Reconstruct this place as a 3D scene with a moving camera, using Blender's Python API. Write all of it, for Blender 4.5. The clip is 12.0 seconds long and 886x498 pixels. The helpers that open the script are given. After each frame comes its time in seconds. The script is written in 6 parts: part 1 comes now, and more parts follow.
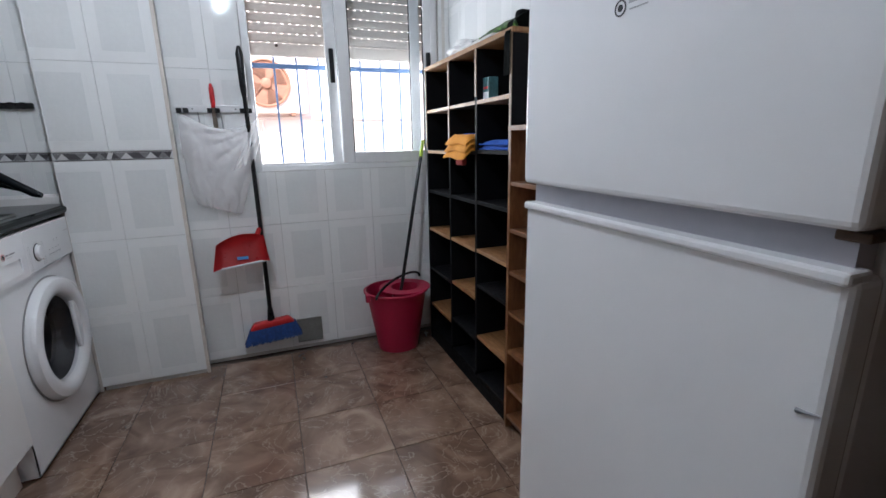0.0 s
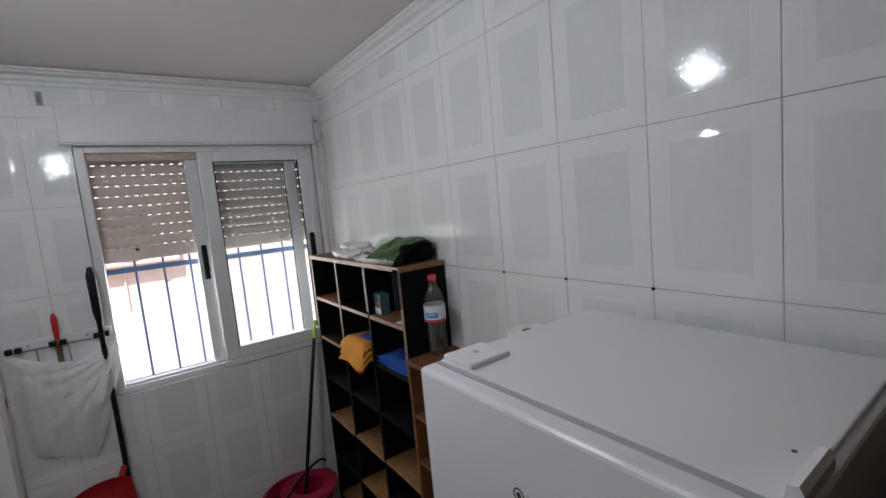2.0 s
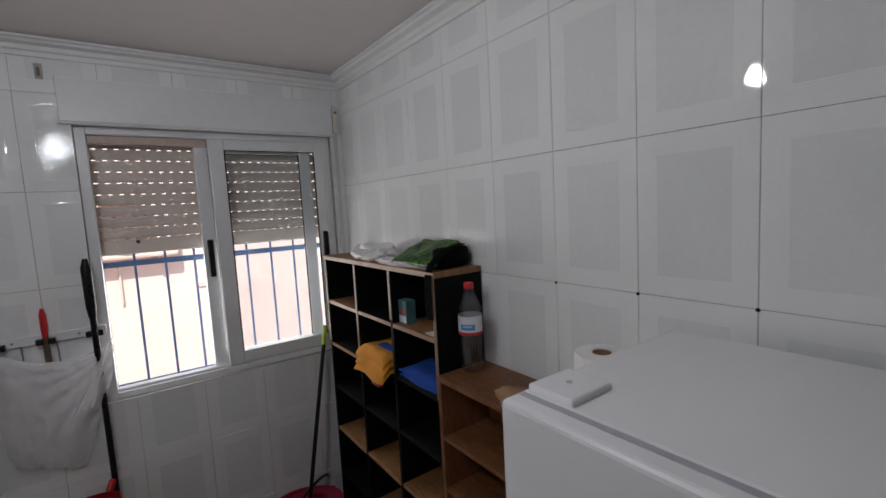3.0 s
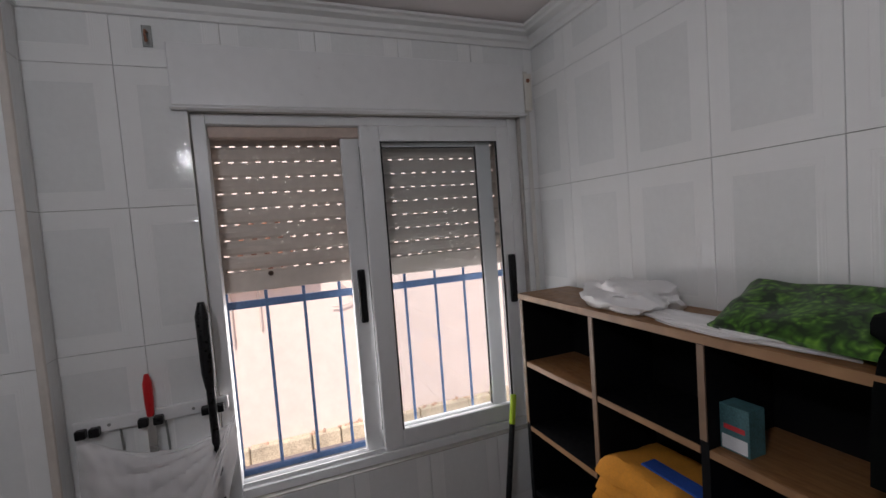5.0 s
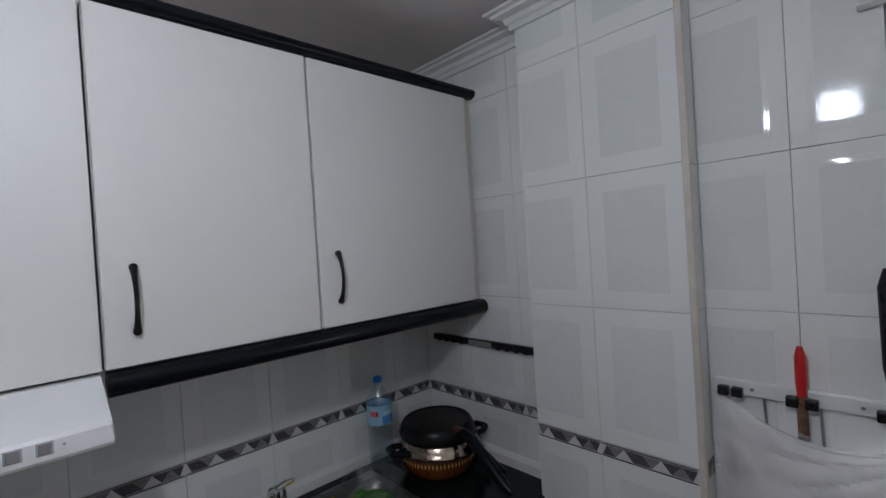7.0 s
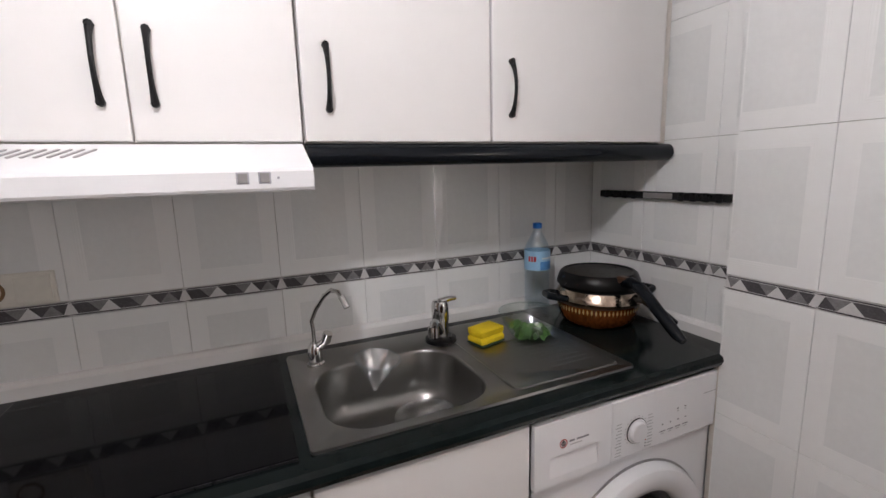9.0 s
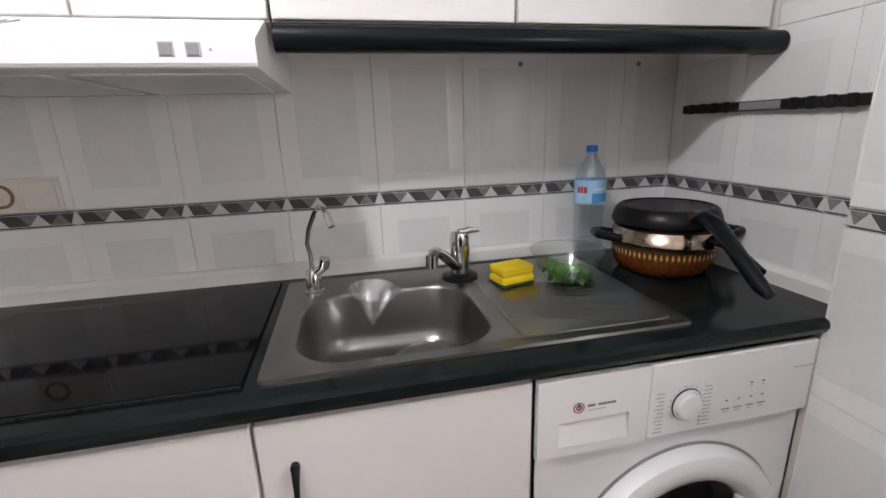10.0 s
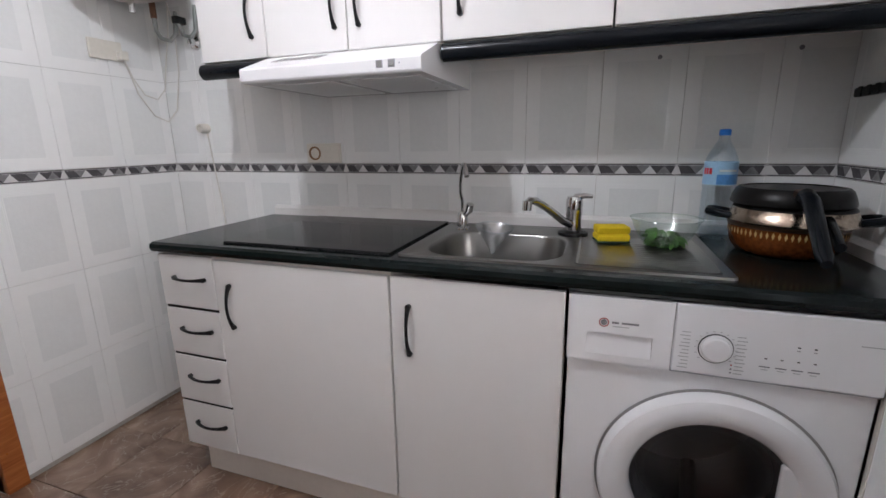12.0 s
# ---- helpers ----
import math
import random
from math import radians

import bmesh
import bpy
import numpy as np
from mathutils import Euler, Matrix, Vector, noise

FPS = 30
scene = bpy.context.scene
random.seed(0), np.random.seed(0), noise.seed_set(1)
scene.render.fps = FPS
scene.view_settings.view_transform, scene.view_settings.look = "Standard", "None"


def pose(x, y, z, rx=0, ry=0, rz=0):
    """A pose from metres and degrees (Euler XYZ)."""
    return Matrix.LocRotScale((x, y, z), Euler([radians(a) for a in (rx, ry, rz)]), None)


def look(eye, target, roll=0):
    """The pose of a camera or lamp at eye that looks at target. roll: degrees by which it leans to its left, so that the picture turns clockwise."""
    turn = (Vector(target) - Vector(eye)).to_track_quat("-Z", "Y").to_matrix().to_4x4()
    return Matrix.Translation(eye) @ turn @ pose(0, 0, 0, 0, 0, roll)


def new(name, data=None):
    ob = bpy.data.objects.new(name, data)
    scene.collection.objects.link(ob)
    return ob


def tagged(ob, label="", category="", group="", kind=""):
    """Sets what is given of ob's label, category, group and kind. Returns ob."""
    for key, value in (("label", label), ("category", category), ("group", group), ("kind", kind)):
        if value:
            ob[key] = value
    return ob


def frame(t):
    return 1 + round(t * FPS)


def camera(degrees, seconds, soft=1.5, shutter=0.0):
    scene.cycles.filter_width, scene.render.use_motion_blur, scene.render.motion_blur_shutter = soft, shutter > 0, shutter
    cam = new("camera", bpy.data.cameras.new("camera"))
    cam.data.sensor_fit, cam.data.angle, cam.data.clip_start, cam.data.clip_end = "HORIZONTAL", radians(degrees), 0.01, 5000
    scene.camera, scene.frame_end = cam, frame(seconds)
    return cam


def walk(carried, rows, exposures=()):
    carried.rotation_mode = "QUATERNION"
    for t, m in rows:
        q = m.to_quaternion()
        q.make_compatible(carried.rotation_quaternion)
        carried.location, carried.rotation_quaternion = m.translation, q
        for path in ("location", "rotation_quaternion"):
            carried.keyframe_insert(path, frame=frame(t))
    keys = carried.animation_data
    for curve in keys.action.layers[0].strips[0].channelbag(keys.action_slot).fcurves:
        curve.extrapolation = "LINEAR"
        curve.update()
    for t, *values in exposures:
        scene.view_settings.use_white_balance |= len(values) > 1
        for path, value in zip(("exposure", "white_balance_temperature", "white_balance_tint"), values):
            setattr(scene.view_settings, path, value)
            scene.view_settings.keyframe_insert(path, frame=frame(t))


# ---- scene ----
cam = camera(90.2, 12.0)
# seconds, eye, point looked at, roll
PATH = [
    (0, (1.457, 0.239, 1.141), (2.150, 2.053, 0.664), -1.0),
    (0.5, (1.438, 0.347, 1.293), (2.464, 2.016, 0.890), 0.2),
    (0.8, (1.438, 0.376, 1.378), (2.527, 2.012, 1.010), -0.4),
    (1, (1.458, 0.386, 1.452), (2.569, 2.008, 1.083), -1.3),
    (1.5, (1.488, 0.364, 1.626), (2.625, 1.979, 1.309), -2.6),
    (2, (1.535, 0.338, 1.719), (2.672, 1.969, 1.502), -5.4),
    (2.5, (1.558, 0.409, 1.713), (2.680, 2.052, 1.508), -3.7),
    (2.7, (1.497, 0.455, 1.708), (2.661, 2.070, 1.511), -3.0),
    (4.5, (1.637, 1.172, 1.732), (2.584, 2.929, 1.602), -4.5),
    (5, (1.556, 1.371, 1.739), (2.280, 3.232, 1.625), -4.3),
    (5.5, (1.490, 1.493, 1.745), (1.690, 3.482, 1.686), -4.7),
    (6, (1.442, 1.534, 1.739), (0.969, 3.476, 1.802), -6.3),
    (6.5, (1.435, 1.519, 1.718), (0.345, 3.194, 1.798), -5.2),
    (7, (1.407, 1.492, 1.681), (-0.049, 2.864, 1.660), -3.6),
    (7.5, (1.374, 1.450, 1.648), (-0.239, 2.629, 1.554), -3.4),
    (7.7, (1.369, 1.442, 1.623), (-0.317, 2.510, 1.497), -3.5),
    (9.3, (1.325, 1.471, 1.349), (-0.502, 2.157, 0.909), -2.3),
    (9.5, (1.313, 1.525, 1.314), (-0.538, 2.090, 0.809), -3.4),
    (10, (1.232, 1.694, 1.285), (-0.654, 2.098, 0.755), -1.9),
    (10.5, (1.263, 1.852, 1.254), (-0.668, 1.807, 0.736), -1.8),
    (11, (1.386, 1.965, 1.249), (-0.452, 1.375, 0.727), -3.0),
    (11.5, (1.495, 2.003, 1.233), (-0.338, 1.369, 0.743), -3.4),
    (12, (1.623, 2.034, 1.198), (-0.212, 1.391, 0.729), -0.9),
]
EXPOSURES = [
    (0.0, 2.30, 5600, 4), (0.5, 2.0, 5600, 4), (1.0, 1.45, 5700, 4), (1.5, 1.36, 5850, 5), (2.5, 1.05, 6100, 7), (4.5, 0.74, 6200, 11), (5.0, 0.72, 6250, 11), (5.5, 1.0, 6350, 12),
    (6.5, 1.04, 6000, 8), (7.1, 1.27, 5800, 5), (7.5, 1.62, 6000, 8), (9.3, 2.56, 6550, 12), (10.0, 2.84, 6400, 11), (10.5, 2.86, 6300, 11), (11.0, 2.84, 6250, 11), (12.0, 2.54, 6150, 10),
]
walk(cam, [(t, look(eye, target, roll)) for t, eye, target, roll in PATH], EXPOSURES)

# world, sun and exposure
world = bpy.data.worlds.new("sky")
scene.world = world
world.use_nodes = True
wn = world.node_tree.nodes
sky = wn.new("ShaderNodeTexSky")
sky.sky_type = "NISHITA"
sky.sun_disc = False
sky.sun_elevation, sky.sun_rotation = radians(52), radians(198)
wn["Background"].inputs["Strength"].default_value = 0.15
world.node_tree.links.new(sky.outputs["Color"], wn["Background"].inputs["Color"])
sun = new("sun", bpy.data.lights.new("sun", "SUN"))
sun.data.energy, sun.data.angle, sun.data.color = 3.3, radians(0.5), (1.0, 0.95, 0.88)
sun.matrix_world = look((0, 0, 0), (0.25, 0.75, -1.0))
LAMP_STRENGTH = 91.0
# the sky's light through the open lower half of the window
skylight = new("window_skylight", bpy.data.lights.new("window_skylight", "AREA"))
skylight.data.shape, skylight.data.size, skylight.data.size_y = "RECTANGLE", 0.92, 0.50
skylight.data.energy, skylight.data.color = 2.4, (1.0, 0.96, 0.93)
skylight.matrix_world = look((1.887, 2.805, 1.30), (1.887, 0.0, 1.25))


# materials
def mat(name, color, rough=0.5, metal=0.0, var=0.06, scale=6.0, bump=0.0, bump_scale=120.0, coat=0.0, rand=0.0, spec=0.5, rough_var=0.08, transmission=0.0, ior=1.45, alpha=1.0):
    m = bpy.data.materials.new(name)
    m.use_nodes = True
    nt = m.node_tree
    p = nt.nodes["Principled BSDF"]
    p.inputs["Roughness"].default_value = rough
    p.inputs["Metallic"].default_value = metal
    p.inputs["Coat Weight"].default_value = coat
    p.inputs["Coat Roughness"].default_value = 0.08
    p.inputs["Specular IOR Level"].default_value = spec
    p.inputs["Transmission Weight"].default_value = transmission
    p.inputs["IOR"].default_value = ior
    p.inputs["Alpha"].default_value = alpha
    tc = nt.nodes.new("ShaderNodeTexCoord")
    n1 = nt.nodes.new("ShaderNodeTexNoise")
    n1.inputs["Scale"].default_value, n1.inputs["Detail"].default_value = scale, 6.0
    n2 = nt.nodes.new("ShaderNodeTexNoise")
    n2.inputs["Scale"].default_value, n2.inputs["Detail"].default_value = scale * 9, 4.0
    for n in (n1, n2):
        nt.links.new(tc.outputs["Object"], n.inputs["Vector"])
    add = nt.nodes.new("ShaderNodeMath")
    add.operation = "ADD"
    nt.links.new(n1.outputs["Fac"], add.inputs[0])
    nt.links.new(n2.outputs["Fac"], add.inputs[1])
    last = add
    if rand:
        oi = nt.nodes.new("ShaderNodeObjectInfo")
        mul = nt.nodes.new("ShaderNodeMath")
        mul.operation, mul.inputs[1].default_value = "MULTIPLY_ADD", rand
        nt.links.new(oi.outputs["Random"], mul.inputs[0])
        nt.links.new(add.outputs[0], mul.inputs[2])
        last = mul
    mr = nt.nodes.new("ShaderNodeMapRange")
    mr.inputs["From Min"].default_value, mr.inputs["From Max"].default_value = 0.6, 1.4 + rand
    mr.inputs["To Min"].default_value, mr.inputs["To Max"].default_value = 1 - var, 1 + var
    nt.links.new(last.outputs[0], mr.inputs["Value"])
    mix = nt.nodes.new("ShaderNodeMix")
    mix.data_type, mix.blend_type = "RGBA", "MULTIPLY"
    mix.inputs["Factor"].default_value = 1.0
    mix.inputs[6].default_value = (*color, 1)
    nt.links.new(mr.outputs["Result"], mix.inputs[7])
    nt.links.new(mix.outputs[2], p.inputs["Base Color"])
    rr = nt.nodes.new("ShaderNodeMapRange")
    rr.inputs["From Min"].default_value, rr.inputs["From Max"].default_value = 0.3, 0.7
    rr.inputs["To Min"].default_value, rr.inputs["To Max"].default_value = max(0.02, rough - rough_var), min(1.0, rough + rough_var)
    nt.links.new(n2.outputs["Fac"], rr.inputs["Value"])
    nt.links.new(rr.outputs["Result"], p.inputs["Roughness"])
    if bump:
        n3 = nt.nodes.new("ShaderNodeTexNoise")
        n3.inputs["Scale"].default_value, n3.inputs["Detail"].default_value = bump_scale, 3.0
        nt.links.new(tc.outputs["Object"], n3.inputs["Vector"])
        b = nt.nodes.new("ShaderNodeBump")
        b.inputs["Strength"].default_value, b.inputs["Distance"].default_value = bump, 0.002
        nt.links.new(n3.outputs["Fac"], b.inputs["Height"])
        nt.links.new(b.outputs["Normal"], p.inputs["Normal"])
    return m


def wood(name, dark, light, stretch=(1, 1, 12), rough=0.45, scale=5.0):
    m = mat(name, (1, 1, 1), rough, bump=0.15, bump_scale=90)
    nt = m.node_tree
    p = nt.nodes["Principled BSDF"]
    tc = nt.nodes.new("ShaderNodeTexCoord")
    mp = nt.nodes.new("ShaderNodeMapping")
    mp.inputs["Scale"].default_value = stretch
    n = nt.nodes.new("ShaderNodeTexNoise")
    n.inputs["Scale"].default_value, n.inputs["Detail"].default_value, n.inputs["Distortion"].default_value = scale, 8.0, 1.2
    r = nt.nodes.new("ShaderNodeValToRGB")
    r.color_ramp.elements[0].position, r.color_ramp.elements[0].color = 0.3, (*dark, 1)
    r.color_ramp.elements[1].position, r.color_ramp.elements[1].color = 0.7, (*light, 1)
    nt.links.new(tc.outputs["Object"], mp.inputs["Vector"])
    nt.links.new(mp.outputs["Vector"], n.inputs["Vector"])
    nt.links.new(n.outputs["Fac"], r.inputs["Fac"])
    nt.links.new(r.outputs["Color"], p.inputs["Base Color"])
    return m


def glow(name, color, strength):
    m = bpy.data.materials.new(name)
    m.use_nodes = True
    p = m.node_tree.nodes["Principled BSDF"]
    p.inputs["Base Color"].default_value = (0.9, 0.9, 0.88, 1)
    p.inputs["Emission Color"].default_value = (*color, 1)
    p.inputs["Emission Strength"].default_value = strength
    return m


def marble_floor(name):
    m = mat(name, (1, 1, 1), 0.16, rough_var=0.06, bump=0.05, bump_scale=30, coat=1.0)
    nt = m.node_tree
    p = nt.nodes["Principled BSDF"]
    tc = nt.nodes.new("ShaderNodeTexCoord")
    oi = nt.nodes.new("ShaderNodeObjectInfo")
    off = nt.nodes.new("ShaderNodeVectorMath")
    off.operation = "MULTIPLY_ADD"
    off.inputs[1].default_value = (17, 9, 5)
    nt.links.new(oi.outputs["Random"], off.inputs[0])
    nt.links.new(tc.outputs["Object"], off.inputs[2])
    n = nt.nodes.new("ShaderNodeTexNoise")
    n.inputs["Scale"].default_value, n.inputs["Detail"].default_value, n.inputs["Distortion"].default_value = 4.6, 9.0, 1.5
    r = nt.nodes.new("ShaderNodeValToRGB")
    els = r.color_ramp.elements
    els[0].position, els[0].color = 0.25, (0.080, 0.045, 0.031, 1)
    els[1].position, els[1].color = 0.78, (0.42, 0.30, 0.22, 1)
    for pos, c in ((0.42, (0.16, 0.096, 0.065, 1)), (0.58, (0.26, 0.165, 0.112, 1))):
        e = els.new(pos)
        e.color = c
    v = nt.nodes.new("ShaderNodeTexNoise")
    v.inputs["Scale"].default_value, v.inputs["Detail"].default_value, v.inputs["Distortion"].default_value = 5.0, 5.0, 2.6
    vr = nt.nodes.new("ShaderNodeValToRGB")
    ve = vr.color_ramp.elements
    ve[0].position, ve[0].color = 0.485, (0, 0, 0, 1)
    ve[1].position, ve[1].color = 0.515, (0, 0, 0, 1)
    mid = ve.new(0.5)
    mid.color = (0.8, 0.8, 0.8, 1)
    mix = nt.nodes.new("ShaderNodeMix")
    mix.data_type = "RGBA"
    mix.inputs[7].default_value = (0.36, 0.27, 0.20, 1)
    for q in (n, v):
        nt.links.new(off.outputs["Vector"], q.inputs["Vector"])
    nt.links.new(n.outputs["Fac"], r.inputs["Fac"])
    nt.links.new(v.outputs["Fac"], vr.inputs["Fac"])
    nt.links.new(vr.outputs["Color"], mix.inputs["Factor"])
    nt.links.new(r.outputs["Color"], mix.inputs[6])
    nt.links.new(mix.outputs[2], p.inputs["Base Color"])
    return m


M = {
    "tile": mat("glazed_tile_white", (0.84, 0.845, 0.84), 0.025, var=0.03, scale=3, bump=0.06, bump_scale=30, rand=0.5, rough_var=0.01, spec=0.30),
    "tile_panel": mat("tile_grey_panel", (0.765, 0.775, 0.772), 0.025, var=0.06, scale=7, bump=0.16, bump_scale=120, rand=0.6, rough_var=0.01, spec=0.28),
    "grout": mat("grout_grey", (0.33, 0.32, 0.30), 0.9, var=0.25, scale=4),
    "plaster": mat("ceiling_paint", (0.64, 0.59, 0.575), 0.85, var=0.04, scale=2, bump=0.1, bump_scale=180),
    "cornice": mat("cornice_plaster", (0.78, 0.78, 0.77), 0.6, var=0.04, scale=3),
    "trim_beige": mat("beige_edge_strip", (0.62, 0.57, 0.52), 0.5, var=0.12, scale=4),
    "floor": marble_floor("brown_marbled_floor_tile"),
    "floor_grout": mat("floor_grout", (0.10, 0.075, 0.06), 0.9, var=0.2),
    "laminate": mat("white_laminate", (0.78, 0.765, 0.755), 0.36, var=0.012, scale=2.5, bump=0.03, bump_scale=200, rough_var=0.03, spec=0.28),
    "carcass": mat("cabinet_carcass", (0.76, 0.71, 0.66), 0.5, var=0.05),
    "enamel": mat("white_enamel", (0.84, 0.84, 0.855), 0.22, var=0.006, scale=2, bump=0.02, bump_scale=300, coat=0.2, rough_var=0.015),
    "black": mat("black_plastic", (0.010, 0.010, 0.011), 0.32, var=0.2, scale=10, spec=0.3),
    "rail_black": mat("glossy_black_rail", (0.006, 0.008, 0.011), 0.24, var=0.05, rough_var=0.0, spec=0.26),
    "black_shelf": mat("black_shelf_board", (0.005, 0.005, 0.006), 0.62, var=0.3, scale=7, spec=0.12),
    "counter": mat("dark_stone_laminate", (0.007, 0.011, 0.011), 0.15, var=0.4, scale=40, rough_var=0.03, spec=0.2),
    "hob": mat("black_hob_glass", (0.005, 0.005, 0.006), 0.05, var=0.1, rough_var=0.02, spec=0.12),
    "steel": mat("brushed_steel", (0.30, 0.295, 0.285), 0.29, metal=1.0, var=0.03, scale=2.0, rough_var=0.0),
    "chrome": mat("chrome", (0.66, 0.65, 0.64), 0.10, metal=1.0, var=0.05, rough_var=0.05),
    "alu": mat("white_aluminium", (0.76, 0.765, 0.77), 0.35, var=0.04, scale=3),
    "slat": mat("shutter_slat_beige", (0.70, 0.62, 0.55), 0.5, var=0.10, scale=5, rand=0.3),
    "track": mat("pinkish_track", (0.55, 0.44, 0.38), 0.6, var=0.15, scale=6),
    "blue_paint": mat("blue_iron_paint", (0.12, 0.21, 0.40), 0.45, var=0.2, scale=12),
    "orange_wood": wood("orange_varnished_wood", (0.30, 0.085, 0.02), (0.46, 0.16, 0.045), rough=0.35),
    "dark_wood": wood("dark_varnished_wood", (0.045, 0.025, 0.015), (0.10, 0.055, 0.03), rough=0.4),
    "shelf_wood": wood("shelf_wood_veneer", (0.19, 0.085, 0.030), (0.33, 0.175, 0.072), stretch=(14, 2, 1)),
    "edge_wood": wood("raw_board_edge", (0.25, 0.135, 0.065), (0.37, 0.215, 0.105), stretch=(2, 2, 2)),
    "edge_dull": wood("dull_board_edge", (0.17, 0.105, 0.065), (0.27, 0.175, 0.11), stretch=(2, 2, 2)),
    "red": mat("red_plastic", (0.55, 0.018, 0.022), 0.35, var=0.1, scale=6),
    "magenta_red": mat("raspberry_bucket_plastic", (0.36, 0.008, 0.045), 0.4, var=0.1, scale=5),
    "patio": mat("patio_render_cream", (0.68, 0.535, 0.46), 0.9, var=0.08, scale=1.5, bump=0.3, bump_scale=40),
    "grout_light": mat("grout_light", (0.46, 0.44, 0.41), 0.9, var=0.2, scale=5),
    "band_dark": mat("band_dark_glaze", (0.085, 0.08, 0.085), 0.2, var=0.4, scale=30),
    "band_mid": mat("band_grey_glaze", (0.22, 0.215, 0.22), 0.2, var=0.35, scale=40),
    "band_light": mat("band_pale_glaze", (0.66, 0.65, 0.65), 0.2, var=0.12, scale=40),
    "blue_plastic": mat("blue_plastic", (0.02, 0.16, 0.55), 0.35, var=0.1),
    "bristle": mat("blue_bristles", (0.015, 0.05, 0.20), 0.7, var=0.5, scale=60, bump=0.6, bump_scale=300),
    "lime": mat("lime_plastic", (0.45, 0.62, 0.03), 0.4, var=0.05),
    "yellow": mat("yellow_sponge", (0.75, 0.55, 0.01), 0.9, var=0.12, scale=60, bump=0.5, bump_scale=250),
    "scourer": mat("dark_green_scourer", (0.03, 0.07, 0.035), 0.95, var=0.4, scale=80, bump=0.6, bump_scale=400),
    "leaf": mat("lettuce_green", (0.065, 0.185, 0.028), 0.5, var=0.45, scale=18, bump=0.3),
    "cloth_yellow": mat("mustard_cloth", (0.60, 0.25, 0.022), 0.95, var=0.15, scale=20, bump=0.5, bump_scale=350),
    "cloth_blue": mat("blue_cloth", (0.015, 0.07, 0.36), 0.95, var=0.2, scale=20, bump=0.5, bump_scale=350),
    "cloth_red": mat("dark_red_cloth", (0.25, 0.03, 0.03), 0.95, var=0.2, scale=20),
    "strap_black": mat("black_webbing", (0.005, 0.006, 0.006), 0.85, var=0.3, scale=40, spec=0.12),
    "paper": mat("white_paper", (0.78, 0.77, 0.74), 0.9, var=0.04, bump=0.3, bump_scale=120),
    "card": mat("brown_card", (0.28, 0.17, 0.09), 0.9, var=0.15, scale=9, bump=0.3),
    "teal": mat("teal_card", (0.07, 0.17, 0.19), 0.5, var=0.5, scale=30),
    "label_white": mat("white_label", (0.75, 0.77, 0.80), 0.4, var=0.05, scale=20),
    "label_blue": mat("blue_label", (0.10, 0.30, 0.66), 0.4, var=0.25, scale=20),
    "label_red": mat("red_label", (0.62, 0.04, 0.05), 0.4, var=0.05),
    "label_pale_blue": mat("pale_blue_label", (0.36, 0.60, 0.82), 0.4, var=0.12, scale=20),
    "brown_board": wood("brown_shelf_board", (0.13, 0.050, 0.018), (0.22, 0.098, 0.040), stretch=(8, 2, 2), rough=0.4),
    "cap_blue": mat("blue_cap", (0.02, 0.20, 0.72), 0.35),
    "pot_brown": mat("amber_brown_enamel", (0.125, 0.036, 0.008), 0.14, var=0.75, scale=9),
    "pot_gold": mat("gold_pattern", (0.50, 0.33, 0.12), 0.3, var=0.15),
    "pan_black": mat("nonstick_black", (0.007, 0.007, 0.007), 0.30, var=0.2, scale=5, rough_var=0.03, spec=0.25),
    "pan_steel": mat("scorched_steel", (0.52, 0.43, 0.345), 0.20, metal=1.0, var=0.42, scale=9),
    "cream_plastic": mat("cream_socket_plastic", (0.74, 0.71, 0.645), 0.4, var=0.06),
    "cable": mat("white_cable", (0.66, 0.64, 0.60), 0.5),
    "heater": mat("heater_enamel", (0.60, 0.56, 0.50), 0.3, var=0.02, rough_var=0.02),
    "brass": mat("brown_brass_pipe", (0.17, 0.085, 0.055), 0.35, metal=0.8, var=0.2),
    "print_grey": mat("grey_print", (0.22, 0.22, 0.24), 0.5),
    "print_pale": mat("pale_grey_print", (0.42, 0.42, 0.43), 0.5),
    "print_black": mat("black_print", (0.03, 0.03, 0.035), 0.5),
    "print_red": mat("red_print", (0.38, 0.035, 0.04), 0.5),
    "vent_grey": mat("grey_zinc", (0.30, 0.31, 0.30), 0.45, metal=0.6, var=0.2, scale=20),
    "kerb": mat("rough_pale_blocks", (0.46, 0.37, 0.26), 0.9, var=0.45, scale=9, bump=0.8, bump_scale=35),
    "rubble": mat("reddish_rubble", (0.42, 0.26, 0.18), 0.9, var=0.4, scale=12),
    "rust": mat("rusty_fan_guard", (0.24, 0.105, 0.06), 0.7, var=0.25, scale=10),
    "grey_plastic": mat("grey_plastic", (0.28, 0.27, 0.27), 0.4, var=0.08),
    "grip_grey": mat("lilac_grey_plastic", (0.42, 0.42, 0.47), 0.4, var=0.05),
    "drum": mat("drum_steel", (0.38, 0.37, 0.37), 0.30, metal=1.0, var=0.05, scale=6, rough_var=0.02),
    "rubber": mat("dark_rubber_seal", (0.05, 0.05, 0.055), 0.6),
    "hall": mat("hall_wall_darkened", (0.42, 0.36, 0.29), 0.8, var=0.04),
}


